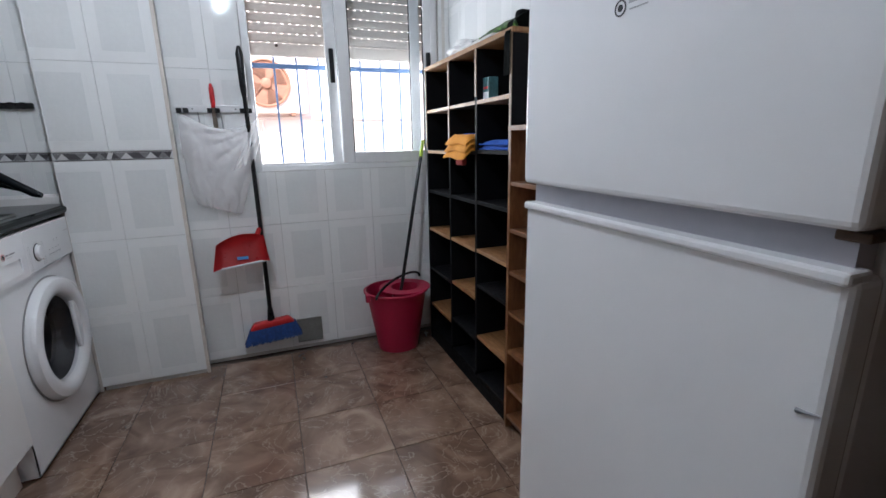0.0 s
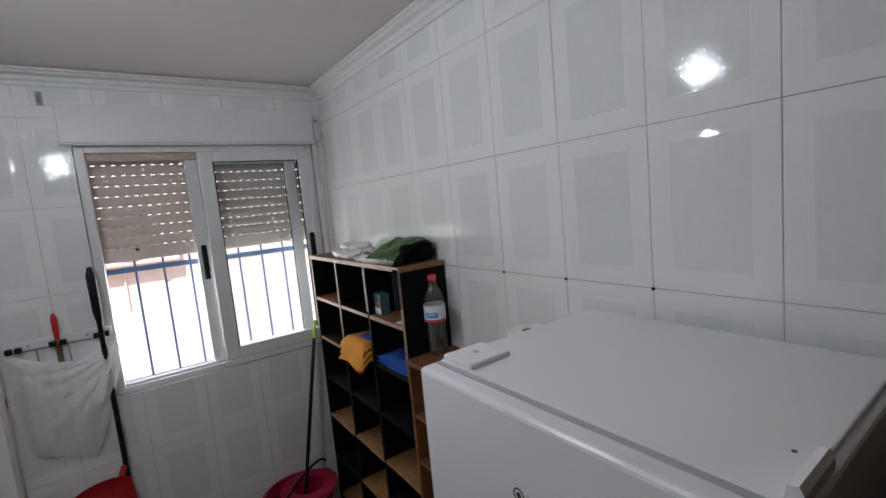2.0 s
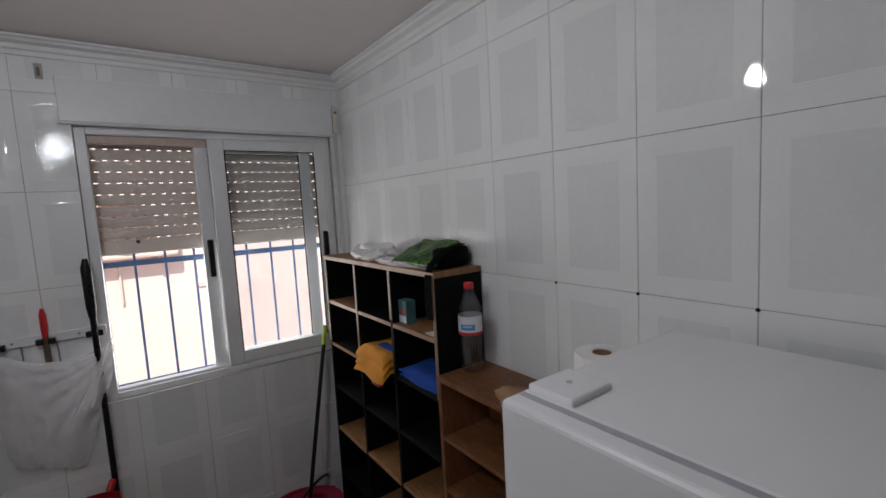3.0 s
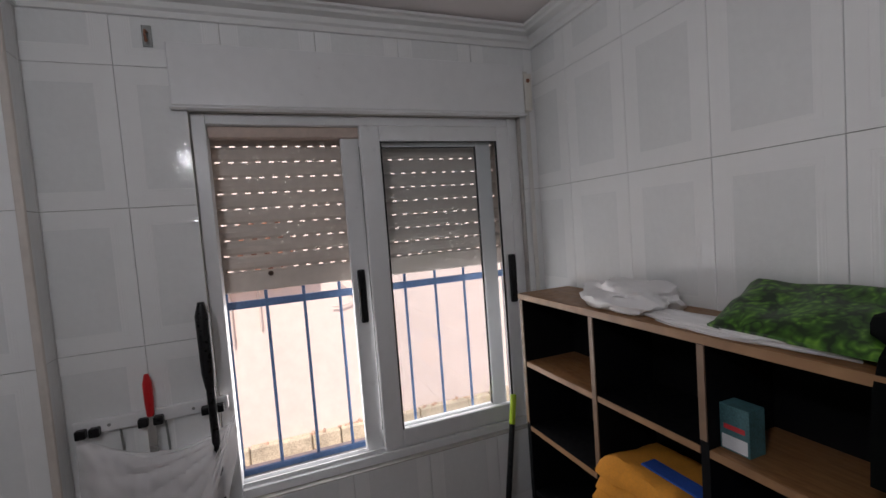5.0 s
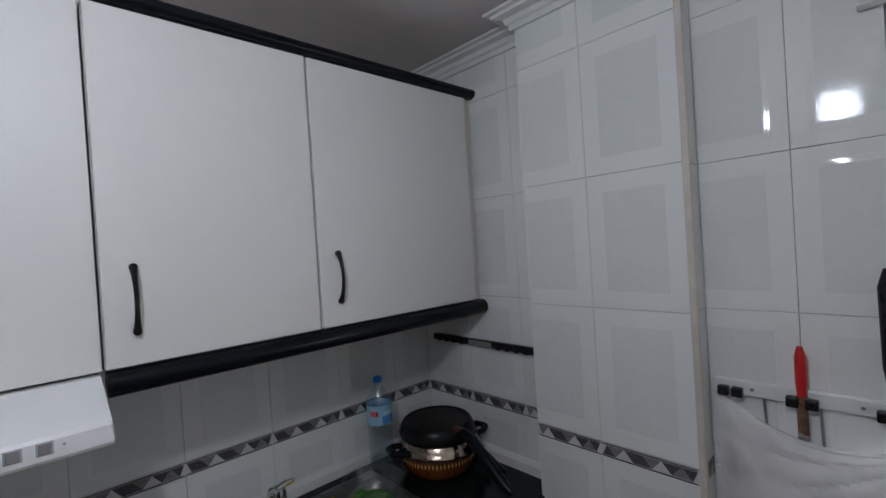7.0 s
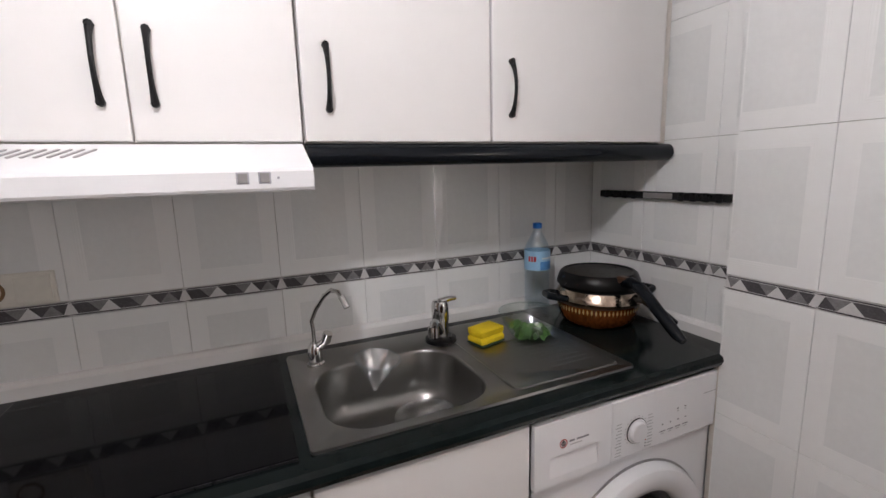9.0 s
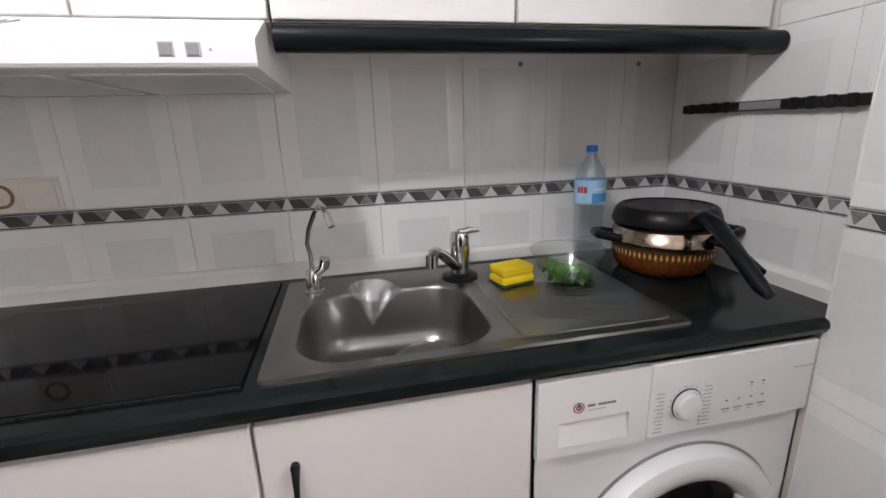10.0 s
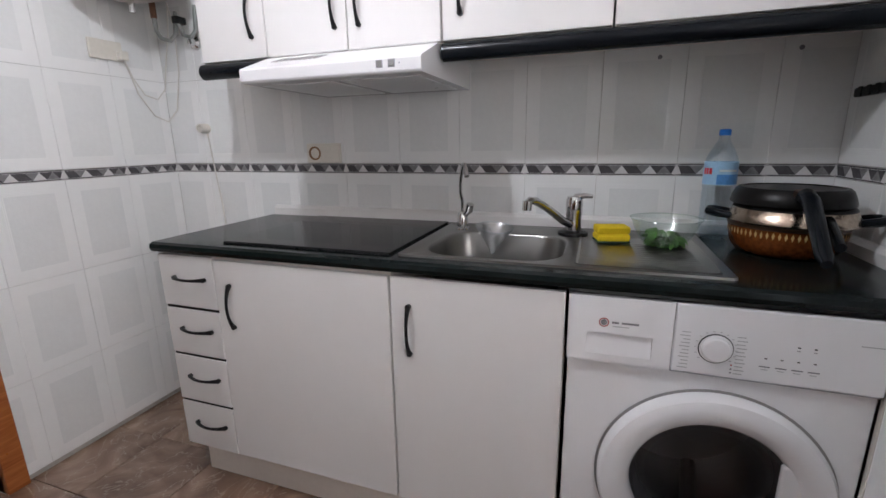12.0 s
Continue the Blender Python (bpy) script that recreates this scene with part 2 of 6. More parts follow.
def clear_glass(name, color=(1, 1, 1), rough=0.02):
    m = bpy.data.materials.new(name)
    m.use_nodes = True
    nt = m.node_tree
    g, t, mx, f = (nt.nodes.new(k) for k in ("ShaderNodeBsdfGlossy", "ShaderNodeBsdfTransparent", "ShaderNodeMixShader", "ShaderNodeFresnel"))
    g.inputs["Roughness"].default_value = rough
    t.inputs["Color"].default_value = (*color, 1)
    f.inputs["IOR"].default_value = 1.45
    nt.links.new(f.outputs[0], mx.inputs[0])
    nt.links.new(t.outputs[0], mx.inputs[1])
    nt.links.new(g.outputs[0], mx.inputs[2])
    nt.links.new(mx.outputs[0], nt.nodes["Material Output"].inputs["Surface"])
    return m


def film(name, color, alpha, rough):
    """Thin translucent plastic: part clear, part milky."""
    m = bpy.data.materials.new(name)
    m.use_nodes = True
    nt = m.node_tree
    p = nt.nodes["Principled BSDF"]
    p.inputs["Base Color"].default_value = (*color, 1)
    p.inputs["Roughness"].default_value = rough
    p.inputs["Alpha"].default_value = alpha
    tc = nt.nodes.new("ShaderNodeTexCoord")
    n = nt.nodes.new("ShaderNodeTexNoise")
    n.inputs["Scale"].default_value, n.inputs["Detail"].default_value = 18, 5
    b = nt.nodes.new("ShaderNodeBump")
    b.inputs["Strength"].default_value, b.inputs["Distance"].default_value = 0.5, 0.004
    nt.links.new(tc.outputs["Object"], n.inputs["Vector"])
    nt.links.new(n.outputs["Fac"], b.inputs["Height"])
    nt.links.new(b.outputs["Normal"], p.inputs["Normal"])
    return m


def clear_film(name, color, rough, gloss):
    """Thin clear plastic: mostly see-through, with an even share of gloss."""
    m = bpy.data.materials.new(name)
    m.use_nodes = True
    nt = m.node_tree
    g, t, mx = (nt.nodes.new(k) for k in ("ShaderNodeBsdfGlossy", "ShaderNodeBsdfTransparent", "ShaderNodeMixShader"))
    g.inputs["Roughness"].default_value = rough
    t.inputs["Color"].default_value = (*color, 1)
    mx.inputs[0].default_value = gloss
    nt.links.new(t.outputs[0], mx.inputs[1])
    nt.links.new(g.outputs[0], mx.inputs[2])
    nt.links.new(mx.outputs[0], nt.nodes["Material Output"].inputs["Surface"])
    return m


M["bag_film"] = film("milky_plastic_film", (0.95, 0.93, 0.935), 0.45, 0.3)
M["bag_white"] = film("white_carrier_plastic", (0.86, 0.85, 0.85), 0.88, 0.35)
M["bottle_film"] = clear_film("clear_pet_plastic", (0.89, 0.94, 0.97), 0.10, 0.15)
M["bottle_grey"] = clear_film("clear_grey_pet", (0.88, 0.89, 0.91), 0.10, 0.14)
M["bowl_film"] = clear_film("clear_bowl_plastic", (0.93, 0.96, 0.95), 0.15, 0.09)
M["funnel_film"] = clear_film("clear_funnel_plastic", (0.94, 0.95, 0.96), 0.20, 0.36)
def leaf_print(name):
    m = mat(name, (1, 1, 1), 0.42, bump=0.2, bump_scale=60)
    nt = m.node_tree
    tc = nt.nodes.new("ShaderNodeTexCoord")
    w = nt.nodes.new("ShaderNodeTexNoise")
    w.inputs["Scale"].default_value = 22
    v = nt.nodes.new("ShaderNodeTexVoronoi")
    v.inputs["Scale"].default_value = 46
    mixv = nt.nodes.new("ShaderNodeMix")
    mixv.data_type = "VECTOR"
    mixv.inputs["Factor"].default_value = 0.12
    nt.links.new(tc.outputs["Object"], w.inputs["Vector"])
    nt.links.new(tc.outputs["Object"], mixv.inputs[4])
    nt.links.new(w.outputs["Color"], mixv.inputs[5])
    nt.links.new(mixv.outputs[1], v.inputs["Vector"])
    r = nt.nodes.new("ShaderNodeValToRGB")
    e = r.color_ramp.elements
    e[0].position, e[0].color = 0.05, (0.16, 0.34, 0.035, 1)
    e[1].position, e[1].color = 0.75, (0.006, 0.022, 0.004, 1)
    k = e.new(0.4)
    k.color = (0.045, 0.13, 0.012, 1)
    nt.links.new(v.outputs["Distance"], r.inputs["Fac"])
    nt.links.new(r.outputs["Color"], nt.nodes["Principled BSDF"].inputs["Base Color"])
    return m


M["leaf_print"] = leaf_print("green_leaf_print_fabric")
M["dark_glass"] = clear_film("porthole_glass", (0.80, 0.80, 0.82), 0.02, 0.06)
M["pane"] = clear_glass("window_pane", (0.96, 0.97, 0.975))


# mesh helpers
def box(bm, x0, x1, y0, y1, z0, z1, bevel=0.0, seg=2):
    g = bmesh.ops.create_cube(bm, size=1.0, matrix=Matrix.Translation(((x0 + x1) / 2, (y0 + y1) / 2, (z0 + z1) / 2)) @ Matrix.Diagonal((abs(x1 - x0), abs(y1 - y0), abs(z1 - z0), 1)))
    if bevel:
        es = {e for v in g["verts"] for e in v.link_edges}
        bmesh.ops.bevel(bm, geom=list(es), offset=bevel, segments=seg, affect="EDGES", profile=0.5)
    return bm


def bx(x0, x1, y0, y1, z0, z1, bevel=0.0, seg=2):
    return box(bmesh.new(), x0, x1, y0, y1, z0, z1, bevel, seg)


def tube(bm, pts, r, seg=10, caps=True):
    """A round bar along the points; r may be one radius or one a point."""
    pts = [Vector(p) for p in pts]
    rs = r if isinstance(r, (list, tuple)) else [r] * len(pts)
    rings, side = [], None
    for i, p in enumerate(pts):
        d = (pts[min(i + 1, len(pts) - 1)] - pts[max(i - 1, 0)]).normalized()
        if side is None:
            side = d.orthogonal().normalized()
        side = (side - d * side.dot(d)).normalized()
        up = d.cross(side)
        rings.append([bm.verts.new(p + (side * math.cos(a) + up * math.sin(a)) * rs[i]) for a in (2 * math.pi * k / seg for k in range(seg))])
    for a, b in zip(rings, rings[1:]):
        for k in range(seg):
            bm.faces.new((a[k], a[(k + 1) % seg], b[(k + 1) % seg], b[k]))
    if caps:
        bm.faces.new(rings[0][::-1])
        bm.faces.new(rings[-1])
    return bm


def lathe(bm, profile, m=None, seg=32, caps=True):
    """Turns a profile of (radius, height) round the local z axis."""
    m = m or Matrix()
    rings = [[bm.verts.new(m @ Vector((r * math.cos(a), r * math.sin(a), h))) for a in (2 * math.pi * k / seg for k in range(seg))] for r, h in profile]
    for a, b in zip(rings, rings[1:]):
        for k in range(seg):
            bm.faces.new((a[k], a[(k + 1) % seg], b[(k + 1) % seg], b[k]))
    if caps:
        bm.faces.new(rings[0][::-1])
        bm.faces.new(rings[-1])
    return bm


def extrude_profile(bm, prof, path_a, path_b, out, up=Vector((0, 0, 1))):
    """A bar of the outline prof (out, up) from path_a to path_b."""
    ends = [[bm.verts.new(Vector(p) + Vector(out) * u + up * v) for u, v in prof] for p in (path_a, path_b)]
    n = len(prof)
    for k in range(n):
        bm.faces.new((ends[0][k], ends[0][(k + 1) % n], ends[1][(k + 1) % n], ends[1][k]))
    bm.faces.new(ends[0][::-1])
    bm.faces.new(ends[1])
    return bm


def obj(name, bm, material, smooth=False):
    bmesh.ops.recalc_face_normals(bm, faces=bm.faces[:])
    me = bpy.data.meshes.new(name)
    if smooth:
        for f in bm.faces:
            f.smooth = True
        for e in bm.edges:
            if len(e.link_faces) == 2 and e.calc_face_angle(0.0) > radians(35):
                e.smooth = False
    bm.to_mesh(me)
    bm.free()
    for k in material if isinstance(material, (list, tuple)) else [material]:
        me.materials.append(k if not isinstance(k, str) else M[k])
    return new(name, me)


def part(name, bm, material, parent, label="", smooth=False):
    ob = obj(name, bm, material, smooth)
    ob.parent = parent
    ob.matrix_parent_inverse = parent.matrix_world.inverted()
    return tagged(ob, label)


def thing(name, label, category, group="", kind="", at=(0, 0, 0)):
    ob = new(name)
    ob.location = at
    ob.empty_display_size = 0.05
    bpy.context.view_layer.update()
    return tagged(ob, label, category, group, kind)


def structure(name, bm, material, label, category, smooth=False):
    return tagged(obj(name, bm, material, smooth), label, category, kind="structure")

# ---- the room: plan in metres, floor at 0
WEST, EAST, SOUTH, NORTH = 0.0, 2.45, 0.115, 2.695
CEIL = 2.370
COL_X0, COL_X1, COL_Y = 0.605, 1.055, 2.60
WIN_X0, WIN_X1, WIN_Z0, WIN_Z1 = 1.386, 2.389, 1.0, 2.085
DOOR_X0, DOOR_X1, DOOR_Z = 0.885, 1.78, 2.05
BACK = 0.008

bm = bmesh.new()
box(bm, -0.15, WEST - BACK, SOUTH - 1.2, NORTH + 0.2, 0, CEIL + 0.1)
wall_west = structure("wall_west", bm, "grout_light", "white glazed tile wall with grey panels behind the sink", "wall")
bm = bmesh.new()
box(bm, EAST + BACK, EAST + 0.15, SOUTH - 1.2, NORTH + 0.2, 0, CEIL + 0.1)
wall_east = structure("wall_east", bm, "grout", "white glazed tile wall with dark joints behind the fridge", "wall")
bm = bmesh.new()
ny = NORTH + BACK
box(bm, WEST - BACK, WIN_X0, ny, ny + 0.2, 0, CEIL + 0.1)
box(bm, WIN_X1, EAST + BACK, ny, ny + 0.2, 0, CEIL + 0.1)
box(bm, WIN_X0, WIN_X1, ny, ny + 0.2, 0, WIN_Z0)
box(bm, WIN_X0, WIN_X1, ny, ny + 0.2, WIN_Z1, CEIL + 0.1)
box(bm, COL_X0 + BACK, COL_X1 - BACK, COL_Y + BACK, ny, 0, CEIL + 0.1)
wall_north = structure("wall_north", bm, "grout_light", "white tiled wall with a shallow pier and a sliding window", "wall")
bm = bmesh.new()
sy = SOUTH - BACK
box(bm, WEST - BACK, DOOR_X0, sy - 0.12, sy, 0, CEIL + 0.1)
box(bm, DOOR_X1, EAST + BACK, sy - 0.12, sy, 0, CEIL + 0.1)
box(bm, DOOR_X0, DOOR_X1, sy - 0.12, sy, DOOR_Z, CEIL + 0.1)
wall_south = structure("wall_south", bm, "grout_light", "white tiled wall with a doorway to the hall", "wall")
# unseen wall behind the doorway, coloured dark to bounce little light
bm = bx(WEST - 0.15, EAST + 0.15, SOUTH - 1.35, SOUTH - 1.2, 0, CEIL + 0.1)
wall_hall = structure("wall_hall", bm, "hall", "unseen hall wall darkened to cut bounced light", "wall")
bm = bx(-0.15, EAST + 0.15, SOUTH - 1.35, NORTH + 0.2, CEIL, CEIL + 0.1)
ceiling = structure("ceiling", bm, "plaster", "plain matt off-white painted ceiling", "ceiling")
bm = bx(-0.15, EAST + 0.15, SOUTH - 1.35, NORTH + 0.2, -0.15, -0.006)
floor = structure("floor", bm, "floor_grout", "glossy brown marbled ceramic floor tiles", "floor")

# cornice under the ceiling, following walls and pier
CORN = [(0, -0.056), (0.010, -0.056), (0.012, -0.041), (0.020, -0.036), (0.024, -0.022), (0.048, -0.017), (0.052, -0.010), (0.066, -0.008), (0.066, 0), (0, 0)]
loop = [(WEST, SOUTH), (WEST, NORTH), (COL_X0, NORTH), (COL_X0, COL_Y), (COL_X1, COL_Y), (COL_X1, NORTH), (EAST, NORTH), (EAST, SOUTH)]
bm = bmesh.new()
n = len(loop)
rings = []
for i, p in enumerate(loop):
    a, b, c = Vector(loop[i - 1]), Vector(p), Vector(loop[(i + 1) % n])
    d1, d2 = (b - a).normalized(), (c - b).normalized()
    n1, n2 = Vector((d1.y, -d1.x)), Vector((d2.y, -d2.x))
    k = n1 + n2
    k = k / k.dot(n1)
    rings.append([bm.verts.new((b.x + k.x * u, b.y + k.y * u, CEIL + v - 0.002)) for u, v in CORN])
for i in range(n):
    for j in range(len(CORN)):
        q = (j + 1) % len(CORN)
        bm.faces.new((rings[i][j], rings[i][q], rings[(i + 1) % n][q], rings[(i + 1) % n][j]))
structure("cornice", bm, "cornice", "white moulded plaster cornice below the ceiling", "cornice")

bm = bmesh.new()
box(bm, COL_X1 - 0.004, COL_X1 + 0.012, COL_Y - 0.004, COL_Y + 0.010, 0, CEIL - 0.054, 0.003)
structure("trim_pier", bm, "trim_beige", "beige plastic corner strip on the pier", "trim")

# doorway casing and the open door leaf
dc = tagged(new("door_1"), "orange varnished wooden door standing open beside the fridge", "door", kind="structure")
bm = bmesh.new()
for x0, x1 in ((DOOR_X0 - 0.066, DOOR_X0), (DOOR_X1, DOOR_X1 + 0.066)):
    box(bm, x0, x1, SOUTH - 0.14, SOUTH + 0.014, 0, DOOR_Z + 0.066, 0.004)
box(bm, DOOR_X0, DOOR_X1, SOUTH - 0.14, SOUTH + 0.014, DOOR_Z, DOOR_Z + 0.066, 0.004)
part("casing", bm, "orange_wood", dc)
# leaf angled in and kept dark so the fridge side stays shaded
SWING = pose(DOOR_X1 + 0.020, SOUTH + 0.022, 0, 0, 0, 25)
bm = bx(0.0, 0.620, 0.0, 0.040, 0.008, DOOR_Z - 0.02, 0.003)
bmesh.ops.transform(bm, matrix=SWING, verts=bm.verts[:])
leaf = part("door_leaf", bm, "dark_wood", dc, "dark varnished door leaf set to shade the fridge side")
for z0, z1 in ((0.18, 0.85), (1.02, 1.88)):
    bm = bx(0.10, 0.52, 0.0405, 0.048, z0, z1, 0.004)
    bmesh.ops.transform(bm, matrix=SWING, verts=bm.verts[:])
    part("leaf_panel", bm, "dark_wood", leaf)

# ---- base run along the west wall
TOP = 0.898
FRONT = 0.602


def handle_bow(p0, p1, out, r=0.006):
    """A bowed bar handle with flared ends between two points."""
    p0, p1, out = Vector(p0), Vector(p1), Vector(out)
    pts, rs = [], []
    for i in range(13):
        s = i / 12
        lift = 0.004 + 0.020 * math.sin(math.pi * s) ** 0.7
        pts.append(p0.lerp(p1, s) + out * lift)
        rs.append(r * (0.75 + 0.55 * abs(2 * s - 1) ** 3))
    bm = tube(bmesh.new(), pts, rs, 8)
    for p in (p0, p1):
        tube(bm, [p - out * 0.001, p + out * 0.010], r * 1.25, 8)
    return bm


# countertop, cut out for the sink bowl
bm = bmesh.new()
CT0, CT1, CX = 0.670, 2.612, 0.618
SINK = (0.070, 0.560, 1.526, 2.336)
prof = [(0, -0.034), (CX - 0.02, -0.034), (CX - 0.006, -0.030), (CX, -0.018), (CX - 0.003, -0.006), (CX - 0.014, 0), (0, 0)]
for y0, y1, x0 in ((CT0, 1.56, 0.0), (1.56, 1.970, 0.534), (1.970, CT1, 0.0)):
    p = [(max(u, x0), v) for u, v in prof]
    extrude_profile(bm, p, (0, y0, TOP), (0, y1, TOP), (1, 0, 0))
box(bm, 0.0, 0.14, 1.56, 1.970, TOP - 0.034, TOP)
box(bm, 0.0, COL_X0 - 0.003, CT1, NORTH - 0.002, TOP - 0.034, TOP)
ct = thing("countertop", "dark green-black laminate countertop with a rounded nose", "countertop")
part("slab", bm, "counter", ct)
part("front_seam", bx(CX - 0.030, CX - 0.024, CT0 + 0.002, CT1 - 0.002, TOP - 0.0362, TOP - 0.0342), "black", ct, "dark seam under the nose")
bm = extrude_profile(bmesh.new(), [(u, v) for u, v in prof], (0, CT0 - 0.004, TOP), (0, CT0, TOP), (1, 0, 0))
tagged(obj("counter_end_strip", bm, "alu"), "white edging strip on the countertop end", "edging strip")
bm = bmesh.new()
SPL = [(0, 0), (0.022, 0), (0.021, 0.030), (0.012, 0.040), (0, 0.042)]
extrude_profile(bm, SPL, (0.001, CT0 + 0.012, TOP), (0.001, NORTH - 0.004, TOP), (1, 0, 0))
tagged(obj("upstand", bm, "laminate"), "white upstand strip along the wall behind the sink", "upstand")
bm = extrude_profile(bmesh.new(), SPL, (0.024, NORTH - 0.003, TOP), (COL_X0 - 0.004, NORTH - 0.003, TOP), (0, -1, 0))
tagged(obj("upstand", bm, "laminate"), "white upstand strip on the corner wall", "upstand")

# drawer unit
du = tagged(new("drawer_unit"), "white kitchen unit with four drawers under the countertop", "drawer unit")
part("body", bx(0.02, FRONT - 0.019, 0.682, 0.906, 0.148, TOP - 0.036), "carcass", du)
# black strips stand in for the shade between drawer fronts
for zg in (0.325, 0.505, 0.678):
    part("gap_shade", bx(FRONT - 0.0175, FRONT - 0.004, 0.684, 0.904, zg - 0.0045, zg + 0.0045), "black", du, "black strip painting the shade between the drawers")
for z0, z1 in ((0.148, 0.320), (0.330, 0.500), (0.510, 0.673), (0.683, 0.858)):
    d = part("drawer_front", bx(FRONT - 0.018, FRONT, 0.680, 0.906, z0, z1, 0.0025), "laminate", du)
    zc = (z0 + z1) / 2 + 0.012
    part("handle", handle_bow((FRONT, 0.745, zc), (FRONT, 0.868, zc), (1, 0, 0)), "black", d, "black bowed handle", True)


def base_unit(name, label, y0, y1, hinge_gap, hy):
    u = tagged(new(name), label, "cabinet")
    part("body", bx(0.02, FRONT - 0.019, y0, y1, 0.148, hinge_gap or TOP - 0.036), "carcass", u)
    d = part("door", bx(FRONT - 0.018, FRONT, y0 + 0.002, y1 - 0.002, 0.150, 0.852, 0.0025), "laminate", u)
    part("handle", handle_bow((FRONT, hy, 0.635), (FRONT, hy, 0.772), (1, 0, 0)), "black", d, "black bowed handle", True)
    return u


base_unit("hob_cabinet", "white laminate base cabinet below the hob", 0.908, 1.518, 0, 0.968)
base_unit("sink_cabinet", "white laminate base cabinet below the sink", 1.520, 1.982, 0.735, 1.576)
bm = bx(0.05, 0.545, 0.700, 1.974, 0.0, 0.146)
tagged(obj("plinth", bm, "carcass"), "beige-white plinth below the base cabinets", "plinth")

# washing machine
wm = tagged(new("washing_machine"), "white front-loading washing machine under the countertop", "washing machine")
WY0, WY1, WX = 1.986, 2.5975, 0.598
DC = (WX - 0.004, 2.320, 0.404)
bm = bmesh.new()
box(bm, 0.03, 0.036, WY0, WY1, 0.012, 0.855)
box(bm, 0.036, WX - 0.004, WY0, WY0 + 0.006, 0.012, 0.855)
box(bm, 0.036, WX - 0.004, WY1 - 0.006, WY1, 0.012, 0.855)
box(bm, 0.036, WX - 0.004, WY0 + 0.006, WY1 - 0.006, 0.849, 0.855)
box(bm, 0.036, WX - 0.004, WY0 + 0.006, WY1 - 0.006, 0.012, 0.018)
part("body", bm, "enamel", wm)
bm = bmesh.new()
sq = [bm.verts.new((DC[0], y, z)) for y, z in ((WY0, 0.012), (WY1, 0.012), (WY1, 0.855), (WY0, 0.855))]
ci = [bm.verts.new((DC[0], DC[1] + 0.172 * math.cos(a), DC[2] + 0.172 * math.sin(a))) for a in (2 * math.pi * k / 48 for k in range(48))]
es_ = [bm.edges.new((sq[k], sq[(k + 1) % 4])) for k in range(4)] + [bm.edges.new((ci[k], ci[(k + 1) % 48])) for k in range(48)]
bmesh.ops.triangle_fill(bm, edges=es_, use_beauty=True)
bmesh.ops.solidify(bm, geom=bm.faces[:], thickness=0.003)
part("front_panel", bm, "enamel", wm)
part("door_seal", lathe(bmesh.new(), [(0.171, -0.002), (0.158, -0.02), (0.150, -0.06), (0.160, -0.08)], pose(*DC, 0, 90), 48, False), "rubber", wm, "dark rubber seal", True)
drum = part("drum", lathe(bmesh.new(), [(0.160, -0.07), (0.23, -0.08), (0.23, -0.40), (0.0, -0.42)], pose(*DC, 0, 90), 48, False), "drum", wm, "dim steel drum", True)
for k in range(3):
    a = 2.1 * k + 0.5
    part("paddle", tube(bmesh.new(), [(DC[0] - 0.10, DC[1] + 0.215 * math.cos(a), DC[2] + 0.215 * math.sin(a)), (DC[0] - 0.36, DC[1] + 0.215 * math.cos(a + 0.2), DC[2] + 0.215 * math.sin(a + 0.2))], 0.022, 10), "drum", drum, "", True)
part("control_panel", bx(WX - 0.004, WX + 0.010, 2.2135, WY1 - 0.002, 0.692, 0.853, 0.005, 3), "enamel", wm)
# grey strip deepens the shadow line below the control panel
part("panel_shade_line", bx(WX - 0.0035, WX + 0.0035, WY0 + 0.004, WY1 - 0.004, 0.6885, 0.6915), "grip_grey", wm, "grey strip painting the shadow line under the panel")
# detergent drawer with a scooped grip
DX0, DX1 = WX - 0.004, WX + 0.0105
bm = bmesh.new()
box(bm, DX0, DX1, WY0 + 0.003, 2.212, 0.764, 0.852)
box(bm, DX0, DX1, WY0 + 0.003, 2.212, 0.692, 0.712)
box(bm, DX0, DX1, WY0 + 0.003, 2.030, 0.712, 0.764)
box(bm, DX0, DX1, 2.172, 2.212, 0.712, 0.764)
dr = part("detergent_drawer", bm, "enamel", wm)
bm = extrude_profile(bmesh.new(), [(0.0, 0.0), (0.0145, 0.0), (0.0125, 0.012), (0.0085, 0.036), (0.0070, 0.0517), (0.0, 0.0517)], (DX0, 2.0302, 0.7122), (DX0, 2.1718, 0.7122), (1, 0, 0))
part("drawer_grip", bm, "enamel", dr, "white scooped grip", True)
kn = part("dial", lathe(bmesh.new(), [(0.032, 0), (0.032, 0.003), (0.028, 0.004), (0.027, 0.011), (0.024, 0.014), (0.0, 0.015)], pose(WX + 0.010, 2.296, 0.758, 0, 90), 40, False), "enamel", wm, "", True)
part("dial_ring", lathe(bmesh.new(), [(0.0325, 0.0005), (0.0340, 0.0012), (0.0320, 0.0034)], pose(WX + 0.010, 2.296, 0.758, 0, 90), 40, False), "print_black", kn, "thin dark ring")
door = part("door", lathe(bmesh.new(), [(0.244, 0.0), (0.244, 0.018), (0.236, 0.033), (0.220, 0.040), (0.200, 0.039), (0.181, 0.032), (0.172, 0.020), (0.168, 0.0)], pose(*DC, 0, 90), 72, False), "enamel", wm, "white round porthole door ring", True)
# grey ring paints the shade where the door meets the front
part("door_shade_ring", lathe(bmesh.new(), [(0.250, 0.0005), (0.250, 0.003), (0.242, 0.003)], pose(*DC, 0, 90), 72, False), "grey_plastic", wm, "grey ring painting the shade round the door", True)
